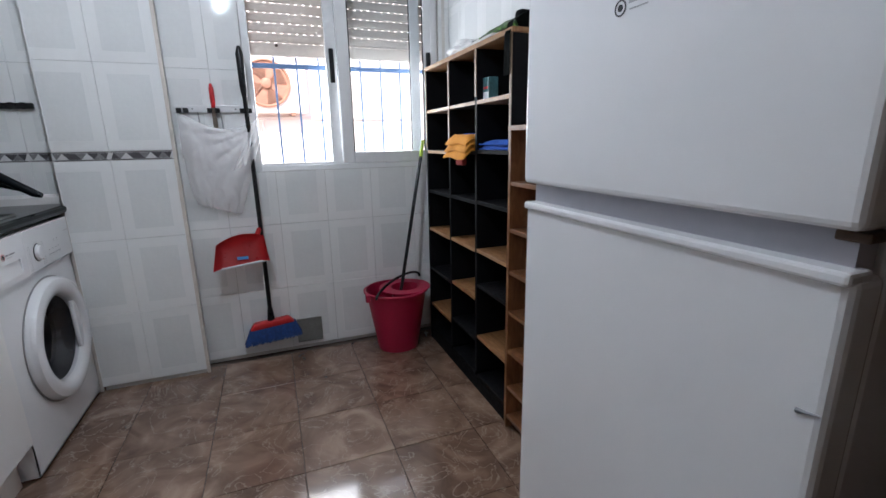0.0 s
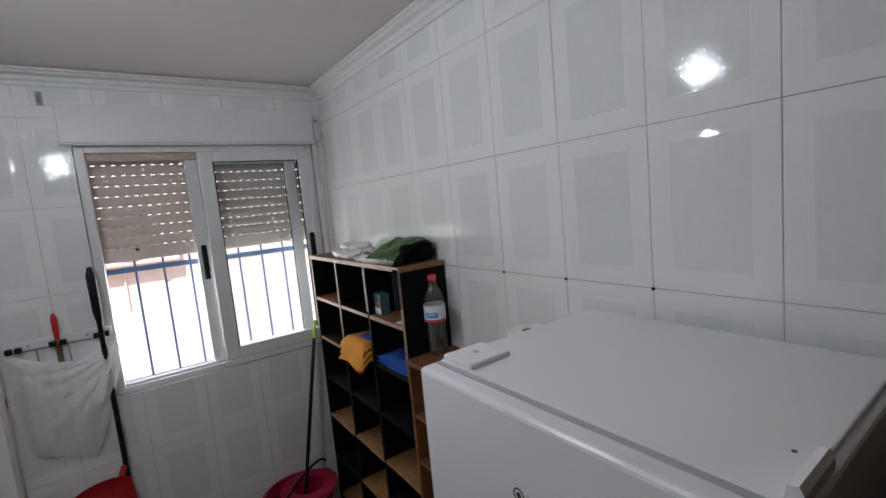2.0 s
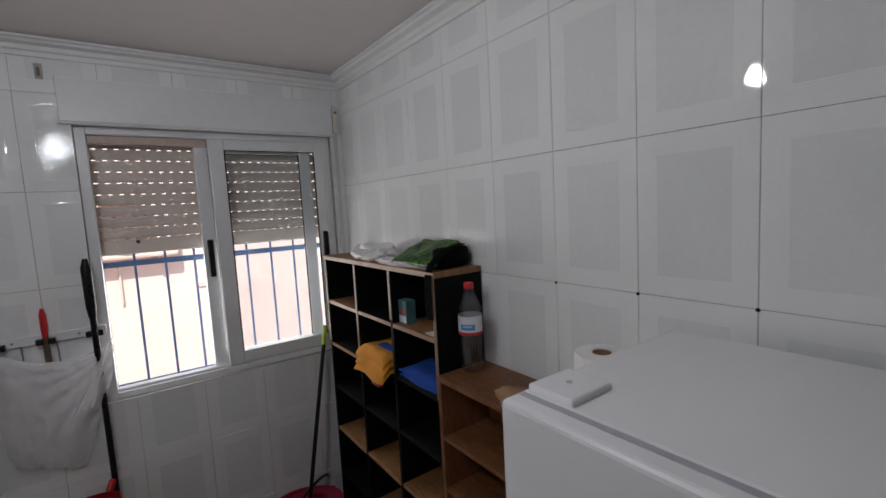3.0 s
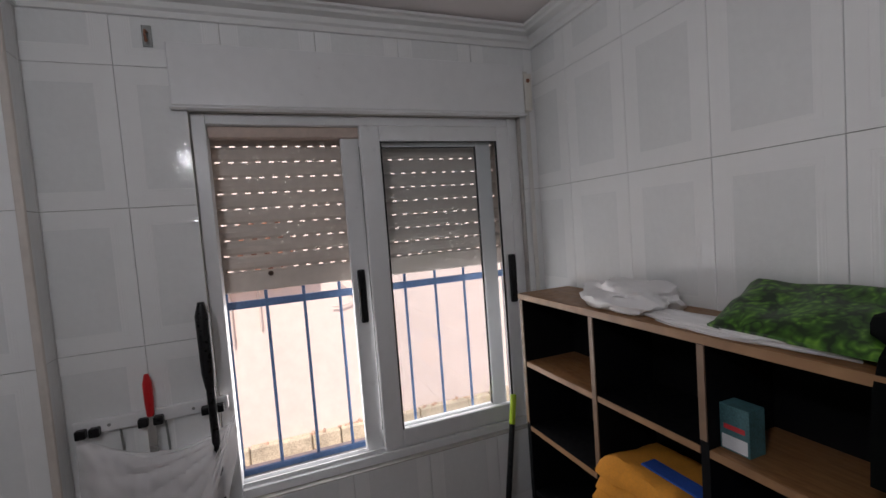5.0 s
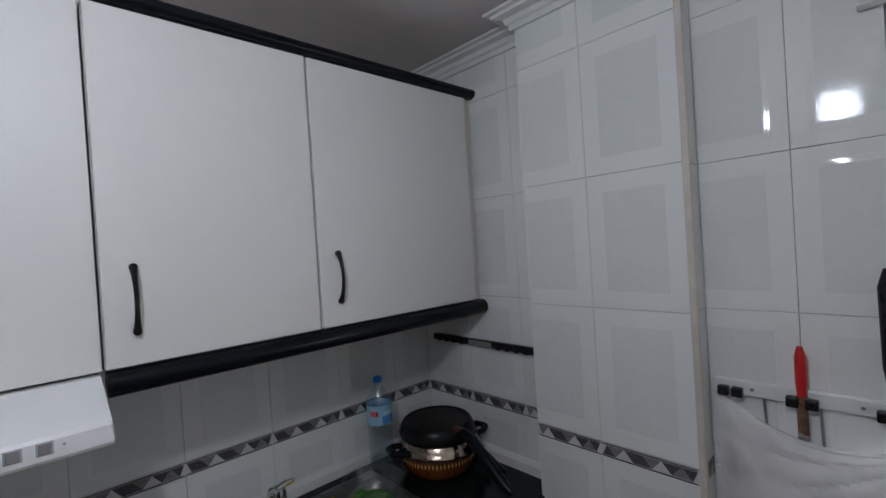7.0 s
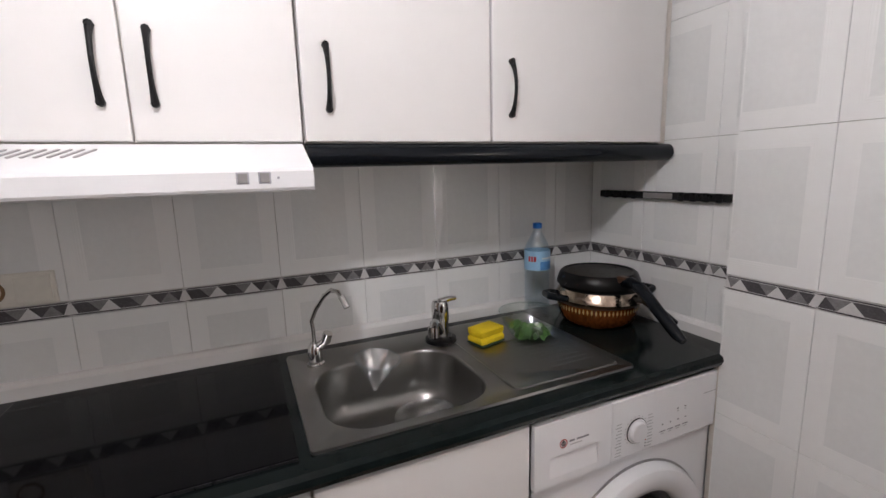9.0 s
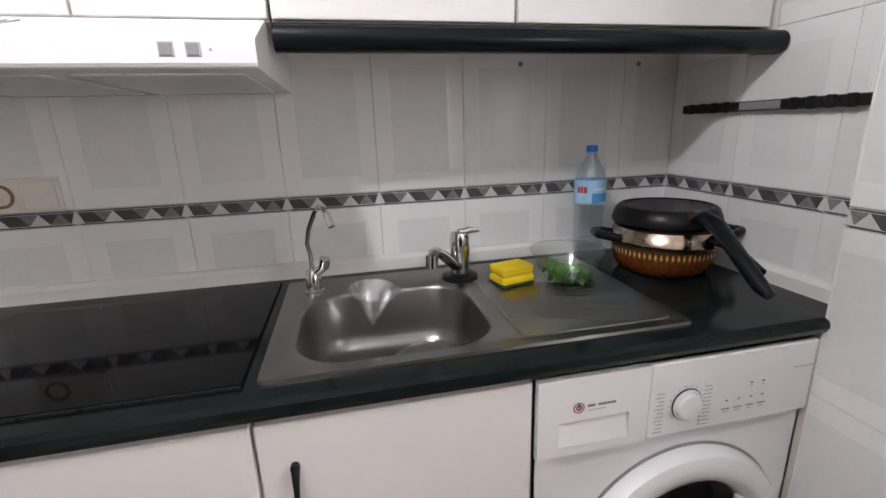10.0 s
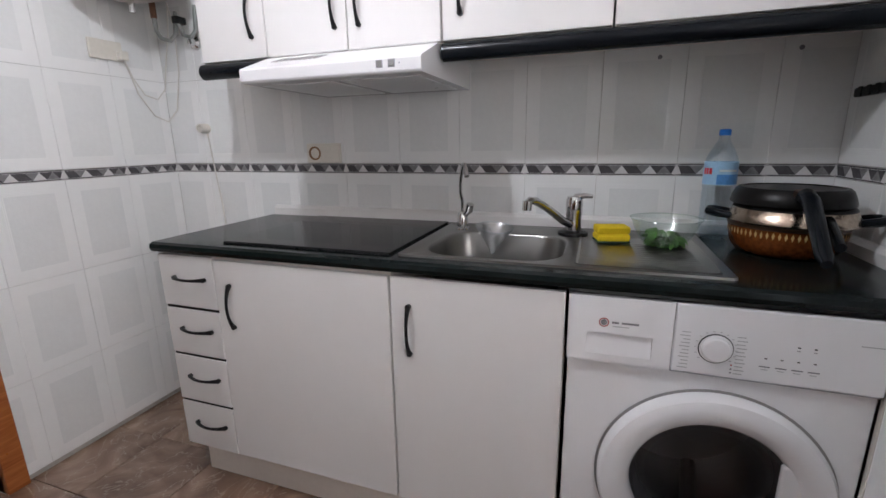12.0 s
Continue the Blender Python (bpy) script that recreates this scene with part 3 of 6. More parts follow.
part("porthole", lathe(bmesh.new(), [(0.171, 0.012), (0.160, 0.016), (0.136, 0.004), (0.112, -0.03), (0.095, -0.055), (0.05, -0.066), (0.0, -0.068)], pose(*DC, 0, 90), 56, False), "dark_glass", door, "dark convex glass bowl", True)
bm = bmesh.new()
box(bm, WX + 0.004, WX + 0.022, DC[1] + 0.130, DC[1] + 0.176, DC[2] - 0.104, DC[2] + 0.104, 0.006, 3)
part("door_grip", bm, "enamel", door, "white grip block across the glass edge")
for k in range(30):
    a = radians(95 + (k % 10) * 7 + (3.5 if k // 10 % 2 else 0))
    x = DC[0] - 0.16 - 0.030 * (k // 10)
    bm = lathe(bmesh.new(), [(0.006, 0), (0.0, 0.0004)], Matrix.Translation((x, DC[1] + 0.229 * math.cos(a), DC[2] + 0.229 * math.sin(a))) @ Vector((0, -math.cos(a), -math.sin(a))).to_track_quat("Z", "Y").to_matrix().to_4x4(), 8, False)
    part("drum_hole", bm, "black", drum)
for y in (WY0 + 0.05, WY1 - 0.05):
    part("foot", lathe(bmesh.new(), [(0.02, 0), (0.02, 0.013)], pose(0.56, y, 0), 14), "black", wm)
for y in (WY0 + 0.05, WY1 - 0.05):
    part("foot", lathe(bmesh.new(), [(0.02, 0), (0.02, 0.013)], pose(0.10, y, 0), 14), "black", wm)

bm = bx(0.560, 0.6065, 2.5982, 2.6065, 0.0, TOP - 0.036)
structure("trim_gap", bm, "trim_beige", "grey-beige filler strip beside the washing machine", "trim")

# upper cabinets
UX, UZ0, UZ1 = 0.338, 1.476, 2.196


def upper_unit(label, y0, y1, doors, handles, z0=UZ0):
    u = tagged(new("wall_cabinet"), label, "wall cabinet", "wall cabinets")
    part("body", bx(0.004, UX - 0.020, y0 + 0.001, y1 - 0.001, z0, UZ1), "carcass", u)
    for (a, b), hy in zip(doors, handles):
        d = part("door", bx(UX - 0.019, UX, a + 0.002, b - 0.002, z0 + 0.002, UZ1 - 0.002, 0.003), "laminate", u)
        part("handle", handle_bow((UX, hy, 1.545), (UX, hy, 1.675), (1, 0, 0)), "black", d, "black bowed handle", True)
    return u


upper_unit("white laminate wall cabinet above the drawer end", 0.705, 0.982, [(0.705, 0.982)], [0.93])
upper_unit("white two-door wall cabinet above the extractor hood", 0.984, 1.588, [(0.984, 1.286), (1.286, 1.588)], [1.245, 1.328])
upper_unit("white laminate wall cabinet above the sink", 1.590, 2.047, [(1.590, 2.047)], [1.645])
upper_unit("white laminate wall cabinet above the washing machine", 2.049, 2.690, [(2.049, 2.650)], [2.105])
for name, z, y0, y1 in (("cornice_rail", UZ1 + 0.019, 0.700, 2.690), ("light_rail", UZ0 - 0.027, 1.592, 2.690), ("light_rail", UZ0 - 0.027, 0.700, 0.985)):
    bm = bmesh.new()
    prof = [(UX - 0.030, -0.012), (UX - 0.022, -0.016)] + [(UX - 0.010 + 0.026 * math.cos(a), 0.018 * math.sin(a)) for a in (math.pi * (k / 10 - 0.5) for k in range(11))] + [(UX - 0.030, 0.018)]
    if name == "light_rail":
        prof = [(u, v * 1.42) for u, v in prof]
    extrude_profile(bm, prof, (0, y0, z), (0, y1, z), (1, 0, 0))
    rl = thing(name, "glossy black rounded rail along the wall cabinets", "rail", "cabinet rails")
    part("moulding", bm, "rail_black", rl, "", True)
    for ye in (y0, y1 - 0.004):
        part("end_cap", bx(UX - 0.029, UX + 0.012, ye - 0.001, ye + 0.005, z - 0.012, z + 0.012, 0.002), "black", rl)

# extractor hood
hood = tagged(new("extractor_hood"), "slim white extractor hood below the wall cabinets", "extractor hood")
bm = bmesh.new()
hp = [(0.01, 0.0), (0.472, 0.0), (0.479, 0.002), (0.482, 0.007), (0.482, 0.036), (0.478, 0.042), (0.350, 0.0925), (0.01, 0.0925)]
extrude_profile(bm, hp, (0, 0.992, 1.380), (0, 1.582, 1.380), (1, 0, 0))
part("housing", bm, "enamel", hood)
for y0 in (1.02, 1.30):
    part("filter", bx(0.06, 0.42, y0, y0 + 0.25, 1.3775, 1.381, 0.001), "alu", hood, "pale grey metal filter")
for y in (1.461, 1.497):
    sw = part("switch", bx(0.480, 0.4832, y - 0.0105, y + 0.0105, 1.395, 1.416, 0.001), "grip_grey", hood, "grey rocker switch frame")
    part("rocker", bx(0.4825, 0.4850, y - 0.008, y + 0.008, 1.397, 1.414, 0.001), "grey_plastic", sw, "grey rocker")
part("pilot_light", lathe(bmesh.new(), [(0.0025, 0), (0.002, 0.0015), (0, 0.0015)], pose(0.4818, 1.520, 1.405, 0, 90), 10, False), "grip_grey", hood)
HT = Matrix.Rotation(math.atan2(0.0505, 0.128), 4, "Y")
for i in range(10):
    bm = bmesh.new()
    bmesh.ops.create_cube(bm, size=1, matrix=Matrix.Translation((0.398, 1.072 + i * 0.0170, 1.4542)) @ HT @ Matrix.Rotation(-0.5, 4, "Z") @ Matrix.Diagonal((0.046, 0.005, 0.002, 1)))
    part("vent_slot", bm, "grey_plastic", hood, "grey slanted vent slot")

# fridge
fr = tagged(new("fridge"), "white two-door fridge-freezer with a plain front", "fridge")
FX, FY0, FY1, FZ = 1.925, 0.452, 0.996, 1.430
part("body", bx(FX + 0.055, 2.41, FY0 + 0.004, FY1 - 0.004, 0.03, FZ - 0.004, 0.006), "enamel", fr)
top = part("top_panel", bx(FX + 0.034, 2.392, FY0 + 0.014, FY1 - 0.008, FZ - 0.006, FZ + 0.004, 0.003), "enamel", fr)
up = part("freezer_door", bx(FX - 0.008, FX + 0.050, FY0, FY1, 1.058, FZ + 0.001, 0.009, 3), "enamel", fr)
lo = part("fridge_door", bx(FX, FX + 0.050, FY0, FY1, 0.06, 1.016, 0.010, 3), "enamel", fr)
part("door_seal", bx(FX + 0.022, FX + 0.033, FY0 + 0.012, FY1 - 0.010, FZ - 0.002, FZ + 0.0022), "grip_grey", up, "grey-lilac seal behind the door")
part("grip_strip", bx(FX + 0.018, FX + 0.048, FY0 + 0.012, FY1 - 0.006, 1.012, 1.060), "grip_grey", fr, "grey-lilac recessed grip between the doors")
part("grip_lip", bx(FX - 0.007, FX + 0.03, FY0 + 0.002, FY1 - 0.002, 1.008, 1.022, 0.004), "enamel", lo)
part("plinth_grille", bx(FX + 0.06, FX + 0.07, FY0 + 0.02, FY1 - 0.02, 0.0, 0.06), "grey_plastic", fr)
hc = part("hinge_cover", bx(FX + 0.038, FX + 0.130, FY1 - 0.092, FY1 - 0.012, FZ + 0.002, FZ + 0.014, 0.004, 3), "enamel", fr, "white plastic hinge cover")
part("screw_cap", lathe(bmesh.new(), [(0.005, 0), (0.005, 0.001), (0, 0.001)], pose(FX + 0.085, FY1 - 0.050, FZ + 0.0138), 12, False), "grip_grey", hc)
bm = extrude_profile(bmesh.new(), [(0, 0), (0.016, 0), (0.013, 0.018), (0.004, 0.020), (0, 0.012)], (FX + 0.040, FY0 + 0.006, FZ), (FX + 0.125, FY0 + 0.006, FZ), (0, 1, 0))
part("hinge_cover", bm, "enamel", fr, "white plastic hinge cover")
part("screw_hole", lathe(bmesh.new(), [(0.0028, 0), (0.0028, 0.0006), (0, 0.0006)], pose(FX + 0.125, FY0 + 0.038, FZ + 0.004), 12, False), "print_black", top)
part("mid_hinge", bx(FX + 0.012, FX + 0.05, FY0 + 0.002, FY0 + 0.03, 1.046, 1.056, 0.002), "dark_wood", up, "dark hinge plate")

# ---- window: two sliding sashes pushed to one side, roller shutter half down, iron grille
window = tagged(new("window_1"), "white aluminium sliding window with its sash slid open", "window", kind="structure")
FY = 2.722
bm = bmesh.new()
box(bm, WIN_X0, WIN_X0 + 0.036, FY, FY + 0.07, WIN_Z0, WIN_Z1, 0.003)
box(bm, WIN_X1 - 0.036, WIN_X1, FY, FY + 0.07, WIN_Z0, WIN_Z1, 0.003)
box(bm, WIN_X0 + 0.036, WIN_X1 - 0.036, FY, FY + 0.07, WIN_Z1 - 0.030, WIN_Z1, 0.003)
box(bm, WIN_X0 + 0.036, WIN_X1 - 0.036, FY, FY + 0.07, WIN_Z0, WIN_Z0 + 0.028, 0.003)
box(bm, WIN_X0 + 0.036, WIN_X1 - 0.036, FY + 0.012, FY + 0.016, WIN_Z0 + 0.028, WIN_Z0 + 0.040)
box(bm, WIN_X0 + 0.036, WIN_X1 - 0.036, FY + 0.040, FY + 0.044, WIN_Z0 + 0.028, WIN_Z0 + 0.040)
part("window_frame", bm, "alu", window, "white aluminium outer frame with tracks")
bm = bx(WIN_X0 + 0.037, WIN_X1 - 0.037, FY + 0.022, FY + 0.064, WIN_Z1 - 0.062, WIN_Z1 - 0.031, 0.003)
part("head_track", bm, "track", window, "pinkish dusty upper track")


def sash(x0, x1, y, z0, z1, stile, handle_x):
    bm = bmesh.new()
    box(bm, x0, x0 + stile, y, y + 0.022, z0, z1, 0.004)
    box(bm, x1 - stile, x1, y, y + 0.022, z0, z1, 0.004)
    box(bm, x0 + stile, x1 - stile, y, y + 0.022, z0, z0 + 0.058, 0.004)
    box(bm, x0 + stile, x1 - stile, y, y + 0.022, z1 - 0.055, z1, 0.004)
    s = part("sash", bm, "alu", window)
    bm = bx(x0 + stile - 0.004, x1 - stile + 0.004, y + 0.009, y + 0.013, z0 + 0.054, z1 - 0.051)
    pane = part("pane", bm, "pane", s, "clear glass pane")
    pane.visible_shadow = False
    bm = bmesh.new()
    for a, b, c in ((x0 + stile, x0 + stile + 0.005, 0), (x1 - stile - 0.005, x1 - stile, 0)):
        box(bm, a, b, y + 0.003, y + 0.008, z0 + 0.056, z1 - 0.053)
    box(bm, x0 + stile, x1 - stile, y + 0.003, y + 0.008, z1 - 0.058, z1 - 0.053)
    part("gasket", bm, "black", s, "black rubber gasket")
    bm = bx(handle_x - 0.012, handle_x + 0.012, y - 0.014, y + 0.002, 1.447, 1.615, 0.005)
    part("handle", bm, "black", s, "black plastic pull handle")


sash(1.784, 2.300, FY + 0.036, WIN_Z0 + 0.030, WIN_Z1 - 0.034, 0.056, 1.812)
sash(1.838, 2.372, FY + 0.004, WIN_Z0 + 0.030, WIN_Z1 - 0.022, 0.062, 2.336)

# shutter box and shutter
sbox = tagged(new("shutter_box"), "white painted roller shutter box above the window", "shutter box")
bm = bx(1.355, EAST - 0.055, 2.668, NORTH - 0.002, 2.090, 2.248, 0.003)
part("box_panel", bm, "alu", sbox)
bm = bx(1.350, EAST - 0.050, 2.662, NORTH - 0.002, 2.082, 2.088, 0.002)
part("box_lip", bm, "alu", sbox)

shutter = tagged(new("roller_shutter"), "beige slatted roller shutter lowered halfway outside the window", "shutter")
SY, SX0, SX1, PITCH = 2.835, WIN_X0 + 0.012, WIN_X1 - 0.012, 0.0465
slat_bottom = 1.578


def slat_mesh(z0, h, depth=0.009):
    bm = bmesh.new()
    prof = [(-0.4, 0.0), (-0.9, 0.15), (-1.1, 0.5), (-0.9, 0.85), (-0.4, 1.0), (0.4, 1.0), (0.5, 0.5), (0.4, 0.0)]
    ends = [[bm.verts.new((x, SY + u * depth, z0 + v * h)) for u, v in prof] for x in (SX0, SX1)]
    k = len(prof)
    for i in range(k):
        bm.faces.new((ends[0][i], ends[0][(i + 1) % k], ends[1][(i + 1) % k], ends[1][i]))
    bm.faces.new(ends[0])
    bm.faces.new(ends[1][::-1])
    return bm


part("bottom_bar", bx(SX0, SX1, SY - 0.012, SY + 0.008, slat_bottom, slat_bottom + 0.062, 0.004), "slat", shutter)
part("stop_knob", lathe(bmesh.new(), [(0.007, 0), (0.008, 0.006), (0.004, 0.014)], pose(1.55, SY - 0.012, slat_bottom + 0.05, 90), 12), "dark_wood", shutter, "small brown stop knob")
z = slat_bottom + 0.062
row = 0
while z < WIN_Z1 + 0.05:
    # perforated hinge strip: small webs leave slots of light between them
    bm = bmesh.new()
    x = SX0 + (0.004 if row % 2 else 0.010)
    cuts = [SX0]
    while x < SX1 - 0.03:
        cuts += [x, x + 0.0225]
        x += 0.0375
    cuts = sorted({round(q, 4) for q in cuts} | {SX1})
    hi = [bm.verts.new((q, SY, z + 0.0060)) for q in cuts]
    mid = [bm.verts.new((q, SY, z + 0.0043)) for q in cuts]
    low = [bm.verts.new((q, SY, z - 0.001)) for q in cuts]
    for k in range(len(cuts) - 1):
        bm.faces.new((hi[k], hi[k + 1], mid[k + 1], mid[k]))
        if 0.0220 < cuts[k + 1] - cuts[k] < 0.0230 or k == 0:
            bm.faces.new((mid[k], mid[k + 1], low[k + 1], low[k]))
    bmesh.ops.delete(bm, geom=[v for v in bm.verts if not v.link_faces], context="VERTS")
    part("hinge_strip", bm, "slat", shutter)
    part("slat", slat_mesh(z + 0.0054, PITCH - 0.0054, 0.006), "slat", shutter)
    z += PITCH
    row += 1

# iron grille
grille = tagged(new("window_grille"), "blue painted iron bars outside the window", "window grille")
GY = 2.865
for z in (1.535, 1.005):
    part("rail", bx(WIN_X0 - 0.02, WIN_X1 + 0.02, GY - 0.006, GY + 0.006, z - 0.012, z + 0.012, 0.002), "blue_paint", grille)
for i in range(9):
    x = 1.416 + i * 0.1135
    part("bar", tube(bmesh.new(), [(x, GY, 1.017), (x, GY, 2.3)], 0.0052, 8), "blue_paint", grille, "", True)

# reveal and outer sill, patio beyond
bm = bx(WIN_X0 - 0.05, WIN_X1 + 0.05, 2.795, 2.96, 0.955, 0.985, 0.004)
structure("window_sill", bm, "patio", "cream rendered outer window sill", "window sill")
bm = bmesh.new()
box(bm, -3.0, 6.0, 5.0, 5.2, -3.0, 4.2)
patio_wall = structure("patio_wall", bm, "patio", "sunlit cream rendered wall across the patio", "wall")
bm = bx(-3.0, 6.0, 4.985, 5.0, 1.365, 1.395, 0.004)
structure("patio_ledge", bm, "track", "thin pinkish pipe duct along the patio wall", "ledge")
bm = bx(-60, 60, 2.905, 120, -0.2, -0.02)
box(bm, -60, 60, -120, SOUTH - 1.36, -0.2, -0.02)
box(bm, -60, -0.16, SOUTH - 1.36, 2.905, -0.2, -0.02)
box(bm, EAST + 0.16, 60, SOUTH - 1.36, 2.905, -0.2, -0.02)
structure("ground", bm, "patio", "pale concrete patio ground round the house", "ground")
bm = bmesh.new()
for k in range(40):
    x0 = -3.0 + k * 0.225
    box(bm, x0 + 0.004, x0 + 0.221, 4.93 - 0.006 * (k * 7 % 3), 4.999, -0.03, 0.160 + 0.004 * (k * 5 % 3), 0.008, 1)
structure("patio_kerb", bm, "kerb", "low course of rough pale blocks along the patio wall", "kerb")
bm = bmesh.new()
for k in range(60):
    x, r = random.uniform(0.4, 3.2), random.uniform(0.006, 0.020)
    y = random.uniform(4.945, 4.985)
    bmesh.ops.create_icosphere(bm, subdivisions=1, radius=r, matrix=Matrix.Translation((x, y, 0.160 + r * 0.5)) @ Euler((k, k * 2, k * 3)).to_matrix().to_4x4() @ Matrix.Diagonal((1.3, 0.9, 0.7, 1)))
tagged(obj("rubble", bm, "rubble"), "reddish rubble strewn on the kerb of the patio wall", "rubble", kind="stuff")

# outdoor fan unit on the ledge
ac = tagged(new("outdoor_fan_unit"), "cream outdoor unit with a rusty round fan on the patio ledge", "air conditioner")
part("casing", bx(1.02, 1.86, 4.86, 4.96, 1.42, 1.99, 0.02), "patio", ac)
FC = pose(1.502, 4.855, 1.683, 90)
part("fan_ring", lathe(bmesh.new(), [(0.205, 0.0), (0.215, 0.012), (0.20, 0.016), (0.19, 0.004)], FC, 40, False), "rust", ac, "rusty round fan surround", True)
part("fan_well", lathe(bmesh.new(), [(0.192, 0.003), (0.0, 0.002)], FC, 40, False), "rust", ac, "rusty fan opening")
for k in range(4):
    bm = bmesh.new()
    a = k * math.pi / 2 + 0.4
    vs = [bm.verts.new(FC @ Vector((r * math.cos(a + d), r * math.sin(a + d), h))) for r, d, h in ((0.04, -0.3, 0.006), (0.18, -0.42, 0.010), (0.18, 0.42, 0.018), (0.04, 0.3, 0.012))]
    bm.faces.new(vs)
    bmesh.ops.solidify(bm, geom=bm.faces[:], thickness=0.003)
    part("blade", bm, "rust", ac, "rusty fan blade")
for x in (1.15, 1.72):
    part("bracket", bx(x - 0.02, x + 0.02, 4.87, 5.0, 1.398, 1.4195), "rust", ac)
part("hub", lathe(bmesh.new(), [(0.045, 0.004), (0.045, 0.02), (0.03, 0.028), (0.0, 0.028)], FC, 20, False), "rust", ac, "", True)
pp = tagged(new("patio_pipes"), "brown pipes and a loose cable below the patio ledge", "pipes")
part("pipe", tube(bmesh.new(), [(1.24, 4.98, 1.355), (1.24, 4.98, 0.95)], 0.010, 8), "track", pp, "", True)
part("pipe", tube(bmesh.new(), [(1.44, 4.98, 1.355), (1.44, 4.98, 1.05)], 0.009, 8), "track", pp, "", True)
part("cable", tube(bmesh.new(), [(2.05 + 0.10 * math.sin(t * 0.5), 4.97, 1.33 - 0.055 * t + 0.004 * t * t) for t in range(9)], 0.006, 6), "track", pp, "", True)

# strap of the shutter
st = tagged(new("shutter_strap"), "grey woven shutter strap hanging beside the window", "strap")
part("strap", bx(EAST - 0.043, EAST - 0.027, NORTH - 0.008, NORTH - 0.006, 0.95, 2.235), "cable", st)
part("guide", bx(EAST - 0.050, EAST - 0.020, NORTH - 0.022, NORTH - 0.002, 2.10, 2.225, 0.004), "cream_plastic", st, "yellowed strap guide")
part("screw", lathe(bmesh.new(), [(0.007, 0), (0.006, 0.004), (0, 0.005)], pose(EAST - 0.035, NORTH - 0.022, 2.20, 90), 10, False), "rust", st)

# ---- things on and along the window wall
NW = NORTH - 0.001
rk = tagged(new("utensil_rack"), "white wall rail with black clips for tools", "tool rack")
part("rail", bx(1.070, 1.412, NW - 0.014, NW, 1.288, 1.322, 0.003), "alu", rk)
for x in (1.090, 1.118, 1.219, 1.252, 1.360, 1.392):
    c = part("clip", bx(x - 0.011, x + 0.011, NW - 0.034, NW - 0.0145, 1.286, 1.308, 0.003), "black", rk)
for x in (1.145, 1.330):
    part("screw", lathe(bmesh.new(), [(0.004, 0), (0.004, 0.002), (0, 0.003)], pose(x, NW - 0.014, 1.305, 90), 10, False), "vent_grey", rk)
kf = tagged(new("red_handled_knife"), "red plastic handled knife hanging in the wall rail", "knife")
part("handle", tube(bmesh.new(), [(1.236, NW - 0.024, 1.310), (1.236, NW - 0.024, 1.345), (1.236, NW - 0.024, 1.395), (1.236, NW - 0.024, 1.418)], [0.008, 0.0105, 0.0105, 0.005], 10), "red", kf, "", True)
part("blade", bx(1.226, 1.246, NW - 0.0255, NW - 0.0235, 1.17, 1.312), "chrome", kf)
for x, z in ((1.165, 1.190), (1.263, 1.18)):
    h = tagged(new("hanging_skewer"), "thin steel tool hanging from the wall rail", "utensil")
    part("shaft", tube(bmesh.new(), [(x, NW - 0.006, 1.288), (x + 0.004, NW - 0.006, z)], 0.003, 6), "vent_grey", h)

# broom with dustpan
bro = tagged(new("broom"), "broom with black stick, red head and blue bristles", "broom")
part("stick", tube(bmesh.new(), [(1.380, NW - 0.052, 0.235), (1.380, NW - 0.050, 0.8), (1.378, NW - 0.045, 1.37)], 0.0105, 10), "black", bro, "", True)
part("grip", tube(bmesh.new(), [(1.378, NW - 0.045, 1.36), (1.377, NW - 0.044, 1.40), (1.376, NW - 0.042, 1.55), (1.376, NW - 0.042, 1.585)], [0.012, 0.0165, 0.0175, 0.008], 12), "black", bro, "black thick grip", True)
bm = bmesh.new()
box(bm, -0.118, 0.118, -0.022, 0.022, 0.0, 0.040, 0.012, 3)
for v in bm.verts:
    v.co.x *= 1 - 0.25 * max(0, v.co.z) / 0.04
bmesh.ops.transform(bm, matrix=pose(1.385, NW - 0.054, 0.185, 0, -6, 0), verts=bm.verts[:])
part("head", bm, "red", bro, "red plastic broom head", True)
part("socket", tube(bmesh.new(), [(1.380, NW - 0.053, 0.215), (1.380, NW - 0.052, 0.285)], [0.020, 0.013], 12), "black", bro, "", True)
bm = bmesh.new()
rnd = random.Random(5)
for i in range(70):
    for j in range(5):
        u = i / 69 - 0.5
        x, y = u * 0.228, (j - 2) * 0.009
        top = pose(1.385, NW - 0.054, 0.185, 0, -6, 0) @ Vector((x, y, 0.004))
        e = top + Vector((u * 0.060 + rnd.uniform(-0.004, 0.004), (j - 2) * 0.005 - 0.006, -0.078 + rnd.uniform(-0.004, 0.004)))
        tube(bm, [top, (top + e) / 2 + Vector((0, -0.002, 0)), e], [0.0040, 0.0040, 0.0034], 4)
part("bristles", bm, "bristle", bro, "dense blue bristles")

dp = tagged(new("dustpan"), "red plastic dustpan with a white lip clipped to the broom", "dustpan")
bm = bmesh.new()
nu, nv = 14, 8
front, back = [], []
for i in range(nu + 1):
    u = i / nu
    rowf = []
    for j in range(nv + 1):
        v = j / nv
        half = 0.128 - 0.018 * v
        arch = 0.030 * (1 - (2 * u - 1) ** 2) * v
        x = 1.282 + (2 * u - 1) * half
        wall = 0.040 * max(abs(2 * u - 1) ** 6, v ** 6)
        z = 0.548 + 0.115 * v + arch + 0.030 * u
        y = NW - 0.135 + 0.070 * v - wall
        rowf.append(bm.verts.new((x, y, z)))
    front.append(rowf)
for i in range(nu):
    for j in range(nv):
        bm.faces.new((front[i][j], front[i + 1][j], front[i + 1][j + 1], front[i][j + 1]))
